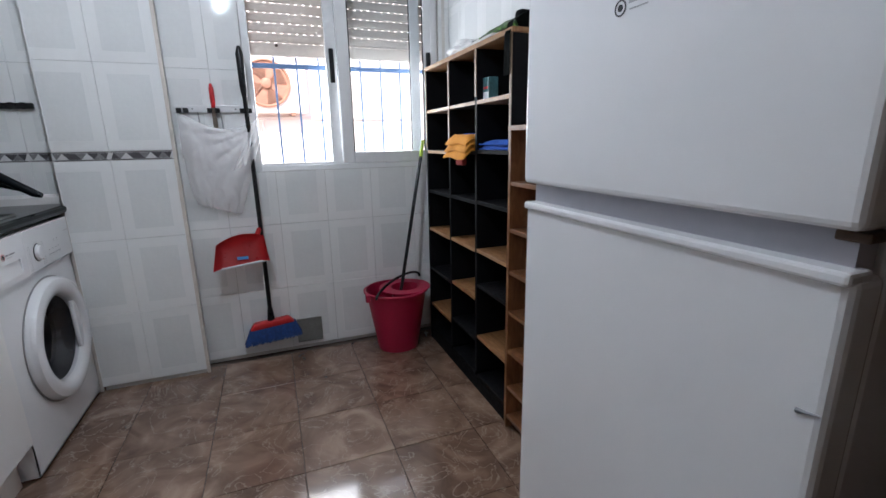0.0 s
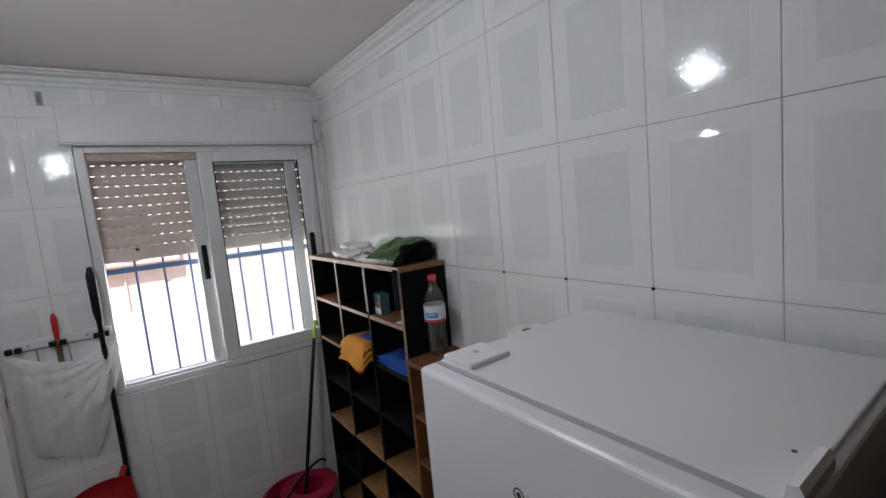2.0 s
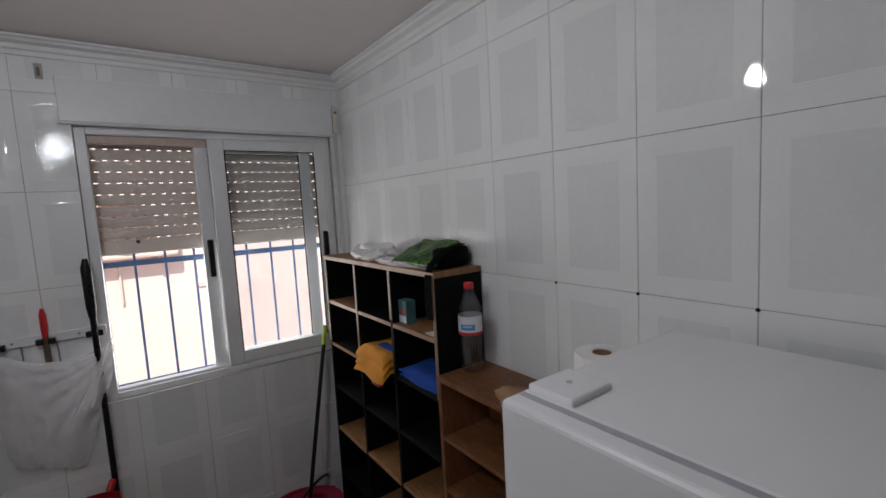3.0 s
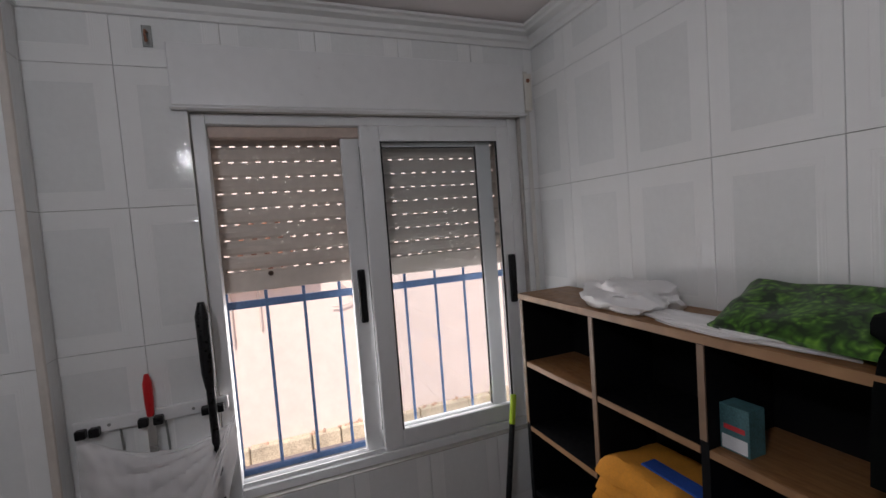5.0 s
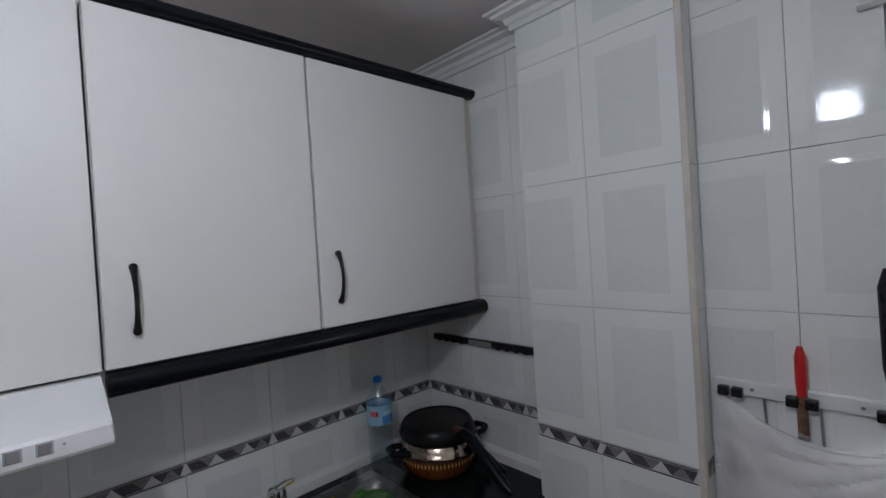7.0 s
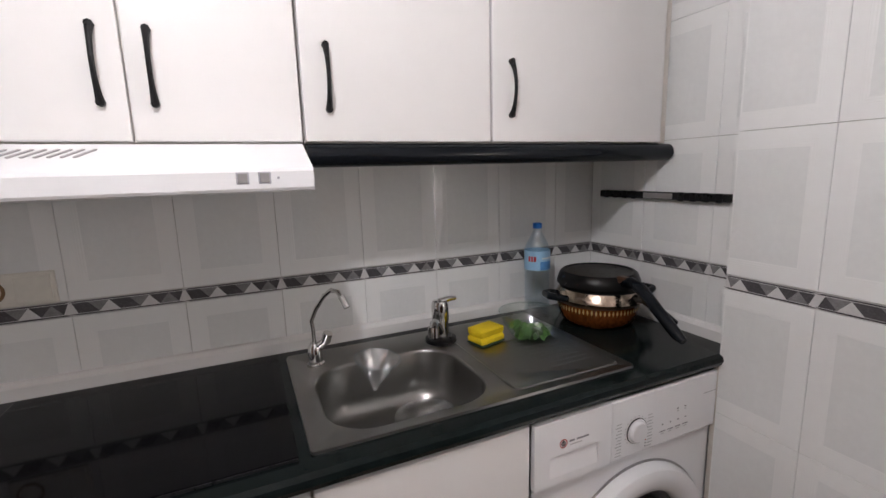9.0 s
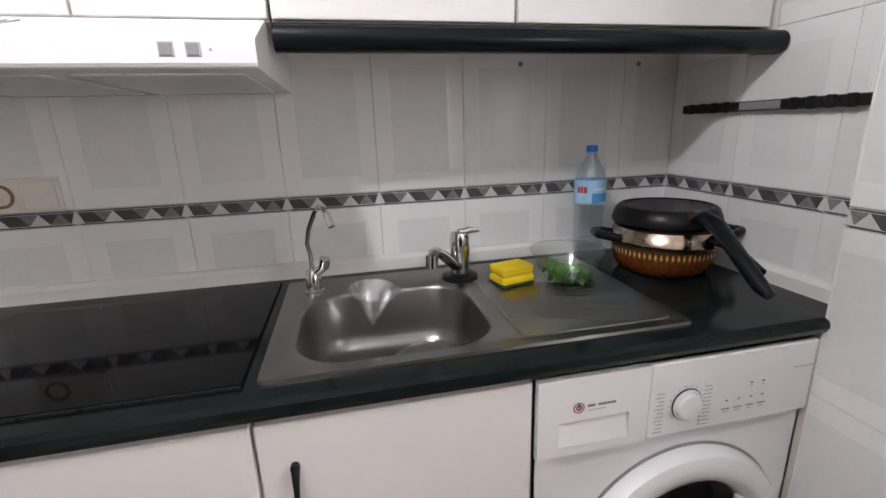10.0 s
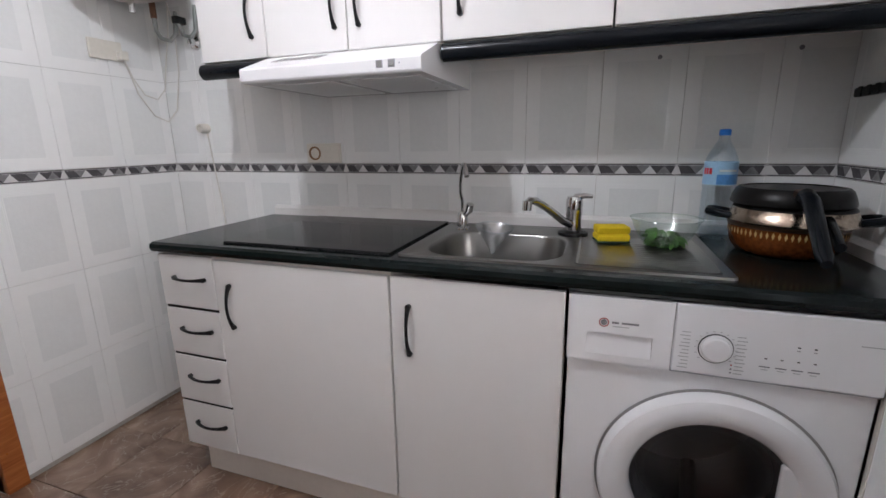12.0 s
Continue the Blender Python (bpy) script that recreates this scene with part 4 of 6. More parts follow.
bmesh.ops.solidify(bm, geom=bm.faces[:], thickness=0.003)
part("pan", bm, "red", dp, "", True)
part("lip", tube(bmesh.new(), [(1.150, NW - 0.172, 0.546), (1.155, NW - 0.139, 0.546), (1.282, NW - 0.137, 0.560), (1.409, NW - 0.139, 0.576), (1.413, NW - 0.172, 0.576)], 0.0055, 8), "label_white", dp, "white rubber lip", True)
part("sticker", bx(1.262, 1.312, NW - 0.1375, NW - 0.1365, 0.588, 0.604), "label_blue", dp, "small blue sticker")
part("clip", tube(bmesh.new(), [(1.36, NW - 0.075, 0.69), (1.375, NW - 0.052, 0.72)], 0.012, 8), "red", dp)

# plastic bag hanging from the rail by its gathered corner
TIP = Vector((1.424, 1.262))
BAG = [(1.082, 1.424, 1.288), (1.080, 1.428, 1.245), (1.080, 1.424, 1.18), (1.082, 1.404, 1.10), (1.086, 1.378, 1.02), (1.092, 1.350, 0.94), (1.100, 1.325, 0.875), (1.112, 1.300, 0.825)]


def bag_sheet(nu, nv, depth, seed, inset):
    bm = bmesh.new()
    rows_ = []
    for j in range(nv + 1):
        v = j / nv * (len(BAG) - 1)
        k = min(int(v), len(BAG) - 2)
        f = v - k
        x0, x1, z = (BAG[k][m] * (1 - f) + BAG[k + 1][m] * f for m in range(3))
        r_ = []
        for i in range(nu + 1):
            u = i / nu
            x = x0 + inset + (x1 - x0 - 2 * inset) * u
            t = j / nv
            ang = math.atan2(TIP.y - z + 0.02, TIP.x - x + 0.05)
            d = (Vector((x, z)) - TIP).length
            crease = abs(math.sin(ang * 13 + 1.5 * noise.noise(Vector((x * 5, z * 5, seed))))) ** 0.6
            fold = 0.020 * min(1.0, d * 5) * max(0.0, 1 - d * 1.6) * crease * (0.3 + u)
            fold += 0.010 * noise.noise(Vector((x * 16, z * 9, seed))) + 0.005 * noise.noise(Vector((x * 45, z * 30, seed)))
            puff = depth * math.sin(math.pi * min(1.0, 0.06 + 0.92 * u)) ** 0.7 * math.sin(math.pi * min(1, 0.10 + 0.80 * t))
            dip = -0.075 * math.sin(math.pi * u * 0.85) * (1 - t) ** 4
            hem = t ** 3 * (0.016 * noise.noise(Vector((u * 5, 2, seed))) + 0.007 * noise.noise(Vector((u * 17, 5, seed))) - 0.060 * (u - 0.6))
            r_.append(bm.verts.new((x + 0.006 * noise.noise(Vector((z * 12, seed, u * 2))), min(NW - 0.018, NW - 0.024 - puff - fold), z + dip + hem)))
        rows_.append(r_)
    for j in range(nv):
        for i in range(nu):
            bm.faces.new((rows_[j][i], rows_[j][i + 1], rows_[j + 1][i + 1], rows_[j + 1][i]))
    return bm


hb = tagged(new("hanging_plastic_bag"), "translucent crumpled white plastic bag hanging from the wall rail", "plastic bag")
part("sheet", bag_sheet(56, 48, 0.062, 1.0, 0.0), "bag_film", hb, "", True)
part("back_sheet", bag_sheet(30, 28, 0.004, 7.0, 0.006), "bag_film", hb, "", True)
bm = bmesh.new()
gh = []
for j in range(13):
    t = j / 12
    c = Vector((1.424, NW - 0.035, 1.272)).lerp(Vector((1.318, NW - 0.092, 1.03)), t)
    w = 0.010 + 0.055 * t
    gh.append([bm.verts.new(c + Vector((w * (q / 6 - 0.5), -0.010 * abs(math.sin(q * 1.4 + 2 * t)) * (0.4 + t), w * 0.35 * (q / 6 - 0.5)))) for q in range(7)])
for a, b in zip(gh, gh[1:]):
    for q in range(6):
        bm.faces.new((a[q], a[q + 1], b[q + 1], b[q]))
part("bag_handle", bm, "bag_film", hb, "twisted gathered bag handle", True)

# drain cover low on the wall
dr = tagged(new("drain_cover"), "grey metal drain cover low on the tiled wall", "drain cover")
part("plate", bx(1.512, 1.640, NW - 0.004, NW, 0.048, 0.178, 0.001), "vent_grey", dr)
bm = bmesh.new()
for a in ((1.508, 1.644, 0.174, 0.182), (1.508, 1.644, 0.044, 0.052)):
    box(bm, a[0], a[1], NW - 0.009, NW - 0.0002, a[2], a[3], 0.001)
for a in ((1.508, 1.516), (1.636, 1.644)):
    box(bm, a[0], a[1], NW - 0.009, NW - 0.0002, 0.053, 0.173, 0.001)
part("rim", bm, "vent_grey", dr)

# hook near the ceiling
hk = tagged(new("wall_hook"), "small brown screw hook on the tiles near the ceiling", "hook")
part("plate", bx(1.304, 1.326, NW - 0.004, NW, 2.238, 2.292, 0.002), "vent_grey", hk)
part("hook", tube(bmesh.new(), [(1.315, NW - 0.004, 2.275), (1.315, NW - 0.022, 2.272), (1.315, NW - 0.028, 2.258), (1.315, NW - 0.020, 2.246), (1.315, NW - 0.012, 2.252)], 0.003, 8), "rust", hk, "", True)

# mop and bucket
bk = tagged(new("mop_bucket"), "raspberry red plastic mop bucket with a wringer", "bucket")
BC = (2.045, 2.520)
prof = [(0.0, 0.004), (0.104, 0.0), (0.112, 0.006), (0.144, 0.20), (0.162, 0.31), (0.168, 0.335), (0.180, 0.338), (0.181, 0.348), (0.168, 0.350), (0.158, 0.30), (0.140, 0.20), (0.106, 0.012), (0.0, 0.012)]
part("tub", lathe(bmesh.new(), prof, pose(*BC, 0.0) @ Matrix.Diagonal((1.0, 0.92, 1, 1)), 48, False), "magenta_red", bk, "", True)
wr = part("wringer", lathe(bmesh.new(), [(0.085, 0.345), (0.078, 0.30), (0.055, 0.20), (0.0, 0.19), (0.0, 0.193), (0.050, 0.204), (0.073, 0.302), (0.082, 0.352), (0.150, 0.352), (0.150, 0.346)], pose(BC[0] + 0.05, BC[1], 0.0) @ Matrix.Diagonal((0.95, 0.9, 1, 1)), 32, False), "magenta_red", bk, "red wringer insert", True)
arc = [(BC[0] - 0.03 + 0.172 * math.cos(a) * 0.98 + 0.05, BC[1] + 0.158 * math.cos(a), 0.350 + 0.060 * math.sin(a)) for a in (math.pi * k / 14 for k in range(15))]
part("handle", tube(bmesh.new(), arc, 0.007, 8), "black", bk, "black plastic handle", True)
for s in (-1, 1):
    part("lug", bx(BC[0] + s * 0.172 - 0.012, BC[0] + s * 0.172 + 0.012, BC[1] + s * 0.06 - 0.014, BC[1] + s * 0.06 + 0.014, 0.31, 0.352, 0.004), "magenta_red", bk)
mp_ = tagged(new("mop"), "black mop pole with lime green end standing in the bucket", "mop")
part("pole", tube(bmesh.new(), [(2.035, 2.468, 0.225), (2.252, 2.645, 1.055)], 0.0095, 10), "black", mp_, "", True)
part("pole_end", tube(bmesh.new(), [(2.252, 2.645, 1.055), (2.275, 2.664, 1.145)], 0.0100, 10), "lime", mp_, "lime green plastic end", True)
bm = bmesh.new()
rnd = random.Random(11)
for k in range(60):
    a, r = rnd.uniform(0, 6.28), rnd.uniform(0.01, 0.045)
    p0 = Vector((2.035, 2.468, 0.235))
    tube(bm, [p0, p0 + Vector((r * math.cos(a), r * math.sin(a), -0.02)), p0 + Vector((r * math.cos(a) * 0.6, r * math.sin(a) * 0.6, -0.038))], 0.004, 5)
part("mop_head", bm, "vent_grey", mp_, "grey cotton strands")

# ---- black shelving against the east wall
bs = tagged(new("black_shelving_unit"), "tall black cube shelving unit with worn wooden edges", "shelving unit")
SX, SY0, SY1, SZ = 2.258, 1.645, 2.556, 1.507
SB = EAST - 0.006
TH = 0.018
COLS = [(SY0, 1.937), (1.937, 2.230), (2.230, SY1)]
part("back_panel", bx(SB - 0.004, SB, SY0, SY1, 0.0, SZ - TH), "black_shelf", bs)
for y in (SY0, SY1 - TH):
    part("side_panel", bx(SX, SB - 0.004, y, y + TH, 0.0, SZ - TH, 0.001), "black_shelf", bs)
for y in (1.937, 2.230):
    part("divider", bx(SX + 0.001, SB - 0.004, y - TH / 2, y + TH / 2, 0.09, SZ - TH, 0.001), "black_shelf", bs)
tb = part("top_board", bx(SX - 0.002, SB, SY0 - 0.002, SY1 + 0.002, SZ - TH, SZ, 0.001), "shelf_wood", bs, "worn wooden top board")
part("edge", bx(SX - 0.0045, SX - 0.0022, SY0 - 0.001, SY1 + 0.001, SZ - TH + 0.001, SZ - 0.001), "edge_wood", tb, "pale worn edging")
part("plinth_board", bx(SX + 0.004, SX + 0.018, SY0 + TH, SY1 - TH, 0.0, 0.062), "black_shelf", bs)
# worn edges of the upper uprights
for y, z0 in ((SY0 + TH / 2, 1.10), (1.937, 1.31), (2.230, 1.10), (SY1 - TH / 2, 1.10)):
    part("edge", bx(SX - 0.0022, SX + 0.0008, y - TH / 2 + 0.002, y + TH / 2 - 0.002, z0, SZ - TH - 0.001), "edge_dull", bs, "dull worn edging")
LEVELS = [[1.294, 1.100, 0.890, 0.680, 0.520, 0.275, 0.080], [1.294, 1.095, 0.885, 0.675, 0.450, 0.250, 0.080], [1.294, 1.090, 0.880, 0.670, 0.440, 0.225, 0.080]]
WOODEN = [(0, 3, 5), (3, 4), (0, 3, 5)]
for (y0, y1), zs, ws in zip(COLS, LEVELS, WOODEN):
    a, b = y0 + (TH if y0 == SY0 else TH / 2) + 0.0005, y1 - (TH if y1 == SY1 else TH / 2) - 0.0005
    for k, z in enumerate(zs):
        s = part("shelf", bx(SX + 0.003, SB - 0.005, a, b, z - 0.014, z + 0.002, 0.001), "shelf_wood" if k in ws else "black_shelf", bs)
        if k in (0, 3) or (k == 1 and y1 == SY1):
            part("edge", bx(SX + 0.0005, SX + 0.0028, a, b, z - 0.013, z + 0.001), "edge_wood", s, "pale worn edging")


def drape(name, label, category, material, outline, z, folds, seed, extra=None):
    """A soft folded cloth: stacked rounded layers with uneven rims, sagging over the front edge."""
    rnd = random.Random(seed)
    x0, x1, y0, y1 = outline
    ob = tagged(new(name), label, category)
    for f, (dz, dx, mt) in enumerate(folds):
        bm = bmesh.new()
        nx, ny = 12, 14
        grid = []
        for top in (0, 1):
            g = []
            for i in range(nx + 1):
                r_ = []
                for j in range(ny + 1):
                    u, v = i / nx, j / ny
                    x = x0 - dx + (x1 - x0 + dx) * u + 0.004 * math.sin(7 * v + f + seed)
                    y = y0 + (y1 - y0) * v + 0.006 * math.sin(5 * u + 2 * f + seed)
                    edge = min(1.0, 6 * min(u, v, 1 - u, 1 - v)) ** 0.5
                    h = dz * (0.25 + 0.75 * edge) if top else 0.0
                    sag = -0.05 * max(0.0, (SX - 0.006 - x) / 0.05) if x < SX - 0.006 else 0.0
                    wob = 0.005 * noise.noise(Vector((x * 25, y * 25, f + seed))) * (1 if top else 0)
                    r_.append(bm.verts.new((x, y, z + h + wob + sag)))
                g.append(r_)
            grid.append(g)
        for g, fl in zip(grid, (True, False)):
            for i in range(nx):
                for j in range(ny):
                    q = (g[i][j], g[i + 1][j], g[i + 1][j + 1], g[i][j + 1])
                    bm.faces.new(q[::-1] if fl else q)
        for i in range(nx):
            for j in (0, ny):
                bm.faces.new((grid[0][i][j], grid[0][i + 1][j], grid[1][i + 1][j], grid[1][i][j]))
        for j in range(ny):
            for i in (0, nx):
                bm.faces.new((grid[0][i][j], grid[0][i][j + 1], grid[1][i][j + 1], grid[1][i][j]))
        part("fold", bm, mt, ob, "", True)
        z += dz * 0.9
    return ob


yc = drape("yellow_cloth", "mustard yellow folded cloth with a blue stripe hanging over the shelf", "cloth", "cloth_yellow", (2.262, 2.42, 1.965, 2.205), 1.098, [(0.026, 0.045, "cloth_yellow"), (0.024, 0.038, "cloth_yellow"), (0.022, 0.030, "cloth_yellow")], 3)
part("stripe", bx(2.285, 2.325, 1.972, 2.120, 1.1655, 1.1695, 0.001), "cloth_blue", yc, "blue woven stripe")
part("hem", bx(2.224, 2.250, 2.005, 2.075, 1.035, 1.078, 0.008), "cloth_red", yc, "dark red hanging corner")
drape("blue_cloth", "dark blue folded cloth lying flat on the shelf", "cloth", "cloth_blue", (2.268, 2.42, 1.668, 1.925), 1.103, [(0.020, 0.0, "cloth_blue"), (0.018, 0.0, "cloth_blue")], 8)

tbx = tagged(new("small_teal_box"), "small teal and white cardboard box on the shelf", "box")
part("carton", bx(2.285, 2.325, 1.872, 1.926, 1.2965, 1.380, 0.001), "teal", tbx)
part("label", bx(2.2842, 2.2848, 1.876, 1.922, 1.300, 1.325), "label_white", tbx, "white printed strip")
part("label", bx(2.2842, 2.2848, 1.880, 1.918, 1.336, 1.345), "label_red", tbx, "red printed strip")
ln = bx(2.270, 2.300, 1.675, 1.735, 1.2965, 1.2985)
tagged(obj("paper_note", ln, "paper"), "small white paper note lying on the shelf", "note")

# printed folded bag on top
gb = tagged(new("folded_shopping_bag"), "folded green leaf-print shopping bag on top of the shelving", "bag")
rnd = random.Random(4)
bm = bmesh.new()
n_ = 16
layers = []
for top in (0, 1):
    g = []
    for i in range(n_ + 1):
        r_ = []
        for j in range(n_ + 1):
            u, v = i / n_, j / n_
            x = 2.268 + 0.175 * u
            y = 1.690 + 0.24 * v + 0.05 * u * v
            rise = 0.020 + 0.058 * u + 0.010 * noise.noise(Vector((u * 4, v * 4, 1)))
            e = min(1, 7 * min(u, v, 1 - u, 1 - v)) ** 0.5
            z = SZ + 0.012 + (rise * (0.35 + 0.65 * e) if top else 0.0)
            r_.append(bm.verts.new((x, y, z)))
        g.append(r_)
    layers.append(g)
for g in layers:
    for i in range(n_):
        for j in range(n_):
            bm.faces.new((g[i][j], g[i + 1][j], g[i + 1][j + 1], g[i][j + 1]))
for i in range(n_):
    for j in (0, n_):
        bm.faces.new((layers[0][i][j], layers[0][i + 1][j], layers[1][i + 1][j], layers[1][i][j]))
        bm.faces.new((layers[0][j][i], layers[0][j][i + 1], layers[1][j][i + 1], layers[1][j][i]))
part("bag_body", bm, "leaf_print", gb, "green leaf-print fabric", True)
bm = bmesh.new()
pts = [(2.42, 1.70, SZ + 0.075), (2.36, 1.678, SZ + 0.070), (2.30, 1.668, SZ + 0.045), (2.262, 1.666, SZ + 0.020), (2.250, 1.668, SZ - 0.02), (2.249, 1.670, SZ - 0.09), (2.251, 1.672, SZ - 0.15)]
sv = [[bm.verts.new((a[0], a[1] + d, a[2])) for d in (-0.018, 0.022)] for a in pts]
for va, vb in zip(sv, sv[1:]):
    bm.faces.new((va[0], va[1], vb[1], vb[0]))
bmesh.ops.solidify(bm, geom=bm.faces[:], thickness=0.004)
part("strap", bm, "strap_black", gb, "black webbing strap hanging down")
part("gusset", bx(2.30, 2.43, 1.676, 1.72, SZ + 0.004, SZ + 0.068, 0.015), "strap_black", gb, "black folded side", True)


def crumple(name, label, category, material, c, size, seed, sub=4):
    bm = bmesh.new()
    bmesh.ops.create_icosphere(bm, subdivisions=sub, radius=1.0)
    for v in bm.verts:
        d = 1 + 0.30 * noise.noise(v.co * 1.7 + Vector((seed, 0, 0))) + 0.14 * noise.noise(v.co * 5 + Vector((0, seed, 0)))
        v.co = Vector((v.co.x * size[0] * d, v.co.y * size[1] * d, max(-0.55, v.co.z * d) * size[2]))
    low = min(v.co.z for v in bm.verts)
    bmesh.ops.translate(bm, verts=bm.verts[:], vec=(c[0], c[1], c[2] - low))
    return tagged(obj(name, bm, material, True), label, category)


crumple("plastic_bag", "crumpled white plastic bag on top of the shelving", "plastic bag", "bag_white", (2.345, 2.19, SZ), (0.078, 0.13, 0.044), 2)
crumple("plastic_bag", "flat white plastic bag under the leaf-print bag", "plastic bag", "bag_white", (2.300, 1.92, SZ), (0.040, 0.19, 0.014), 6)

# brown shelving between fridge and black shelving
br = tagged(new("brown_shelving_unit"), "narrow brown wooden shelving unit beside the fridge", "shelving unit")
BX, BY0, BY1, BZ = 2.246, 1.012, 1.641, 1.187
for y in (BY0, BY1 - 0.016):
    part("side_panel", bx(BX, SB, y, y + 0.016, 0.0, BZ - 0.016, 0.001), "brown_board", br)
part("back_panel", bx(SB - 0.005, SB - 0.001, BY0 + 0.016, BY1 - 0.016, 0.0, BZ - 0.016), "brown_board", br)
part("top_board", bx(BX - 0.003, SB, BY0 - 0.002, BY1, BZ - 0.016, BZ, 0.001), "brown_board", br)
for z in (0.06, 0.19, 0.345, 0.505, 0.665, 0.825, 0.995):
    part("shelf", bx(BX + 0.002, SB - 0.006, BY0 + 0.0165, BY1 - 0.0165, z - 0.014, z, 0.001), "brown_board", br)


def bottle(name, label, c, height, r, film_mat, cap_mat, label_z, cap_h=0.018):
    ob = tagged(new(name), label, "bottle")
    s = height / 0.30
    prof = [(0.0, 0.004), (r * 0.72, 0.0), (r * 0.95, 0.008 * s)]
    k = 0
    z = 0.015 * s
    while z < 0.205 * s:
        prof.append((r * (1.0 if k % 2 == 0 else 0.93), z))
        k += 1
        z += 0.011 * s
    prof += [(r, 0.210 * s), (r * 0.9, 0.228 * s), (r * 0.62, 0.252 * s), (0.015, 0.272 * s), (0.0135, 0.290 * s)]
    part("body", lathe(bmesh.new(), prof, pose(*c), 28, False), film_mat, ob, "", True)
    part("cap", lathe(bmesh.new(), [(0.0155, 0.0), (0.0155, cap_h - 0.002), (0.013, cap_h), (0.0, cap_h)], pose(c[0], c[1], c[2] + 0.284 * s), 20, False), cap_mat, ob, "", True)
    return ob, s


b1, s1 = bottle("plastic_bottle", "clear plastic bottle with a red cap and white label", (2.357, 1.603, BZ), 0.278, 0.037, "bottle_grey", "label_red", 0)
lab = part("label", lathe(bmesh.new(), [(0.0380, 0.122), (0.0380, 0.180)], pose(2.357, 1.603, BZ), 28, False), "label_white", b1, "white paper label", True)
part("label_stripe", lathe(bmesh.new(), [(0.0384, 0.122), (0.0384, 0.131)], pose(2.357, 1.603, BZ), 28, False), "label_red", lab, "red stripe", True)


def wrap_patch(c, r, a0, a1, z0, z1, n=8):
    """A printed patch bent round a bottle between two angles."""
    bm = bmesh.new()
    rows_ = [[bm.verts.new((c[0] + r * math.cos(radians(a0 + (a1 - a0) * q / n)), c[1] + r * math.sin(radians(a0 + (a1 - a0) * q / n)), c[2] + z)) for q in range(n + 1)] for z in (z0, z1)]
    for q in range(n):
        bm.faces.new((rows_[0][q], rows_[0][q + 1], rows_[1][q + 1], rows_[1][q]))
    return bm


SHB = (2.357, 1.603, BZ)
part("label_picture", wrap_patch(SHB, 0.0384, 182, 252, 0.138, 0.156), "label_blue", lab, "blue mountain picture", True)
part("label_picture", wrap_patch(SHB, 0.0386, 195, 240, 0.146, 0.152), "label_pale_blue", lab, "pale printed lettering bar", True)

kr = tagged(new("kitchen_roll"), "white kitchen paper roll standing beside the fridge", "paper roll")
part("paper", lathe(bmesh.new(), [(0.020, 0.0), (0.054, 0.0), (0.056, 0.004), (0.056, 0.196), (0.054, 0.200), (0.020, 0.200)], pose(2.290, 1.085, BZ), 36, False), "paper", kr, "", True)
part("core", lathe(bmesh.new(), [(0.0205, 0.0), (0.0205, 0.1985), (0.018, 0.1985), (0.018, 0.0)], pose(2.290, 1.085, BZ), 24, False), "card", kr, "brown card core", True)
crumple("paper_scrap", "crumpled brown paper on the brown shelving", "paper", "card", (2.275, 1.33, BZ), (0.035, 0.06, 0.035), 9, 3)

# ---- sink, taps and things on the countertop
sk = tagged(new("kitchen_sink"), "stainless steel sink with one bowl and a ribbed drainer", "sink")
X0, X1, Y0, Y1 = SINK
BXa, BXb, BYa, BYb = 0.190, 0.528, 1.570, 1.962
Z = TOP + 0.003


def round_rect(x0, x1, y0, y1, r, n=7):
    pts = []
    for cx, cy, a0 in ((x1 - r, y1 - r, 0), (x0 + r, y1 - r, 90), (x0 + r, y0 + r, 180), (x1 - r, y0 + r, 270)):
        for k in range(n + 1):
            a = radians(a0 + 90 * k / n)
            pts.append((cx + r * math.cos(a), cy + r * math.sin(a)))
    return pts


bm = bmesh.new()
outer = round_rect(X0, X1, Y0, Y1, 0.012)
loops = [(outer, -0.003), (round_rect(X0 + 0.001, X1 - 0.001, Y0 + 0.001, Y1 - 0.001, 0.012), 0.003), (round_rect(X0 + 0.006, X1 - 0.006, Y0 + 0.006, Y1 - 0.006, 0.010), 0.003), (round_rect(X0 + 0.010, X1 - 0.010, Y0 + 0.010, Y1 - 0.010, 0.010), 0.0)]
rings = [[bm.verts.new((x, y, Z + h)) for x, y in l] for l, h in loops]
for a, b in zip(rings, rings[1:]):
    for k in range(len(a)):
        bm.faces.new((a[k], a[(k + 1) % len(a)], b[(k + 1) % len(a)], b[k]))
bowl_rim = [bm.verts.new((x, y, Z)) for x, y in round_rect(BXa, BXb, BYa, BYb, 0.105)]
# deck: a flat sheet with the bowl's hole
e_out = [bm.edges.get((rings[-1][k], rings[-1][(k + 1) % len(outer)])) for k in range(len(outer))]
e_in = [bm.edges.new((bowl_rim[k], bowl_rim[(k + 1) % len(bowl_rim)])) for k in range(len(bowl_rim))]
bmesh.ops.triangle_fill(bm, edges=e_out + e_in, use_beauty=True, use_dissolve=False)
prev = bowl_rim
for ins, dz, r in ((0.003, -0.002, 0.103), (0.006, -0.008, 0.100), (0.012, -0.100, 0.095), (0.020, -0.128, 0.088), (0.036, -0.144, 0.075), (0.060, -0.149, 0.055), (0.130, -0.150, 0.030)):
    ring = [bm.verts.new((x, y, Z + dz)) for x, y in round_rect(BXa + ins, BXb - ins, BYa + ins, BYb - ins, r)]
    for k in range(len(ring)):
        bm.faces.new((prev[k], prev[(k + 1) % len(ring)], ring[(k + 1) % len(ring)], ring[k]))
    prev = ring
bm.faces.new(prev)
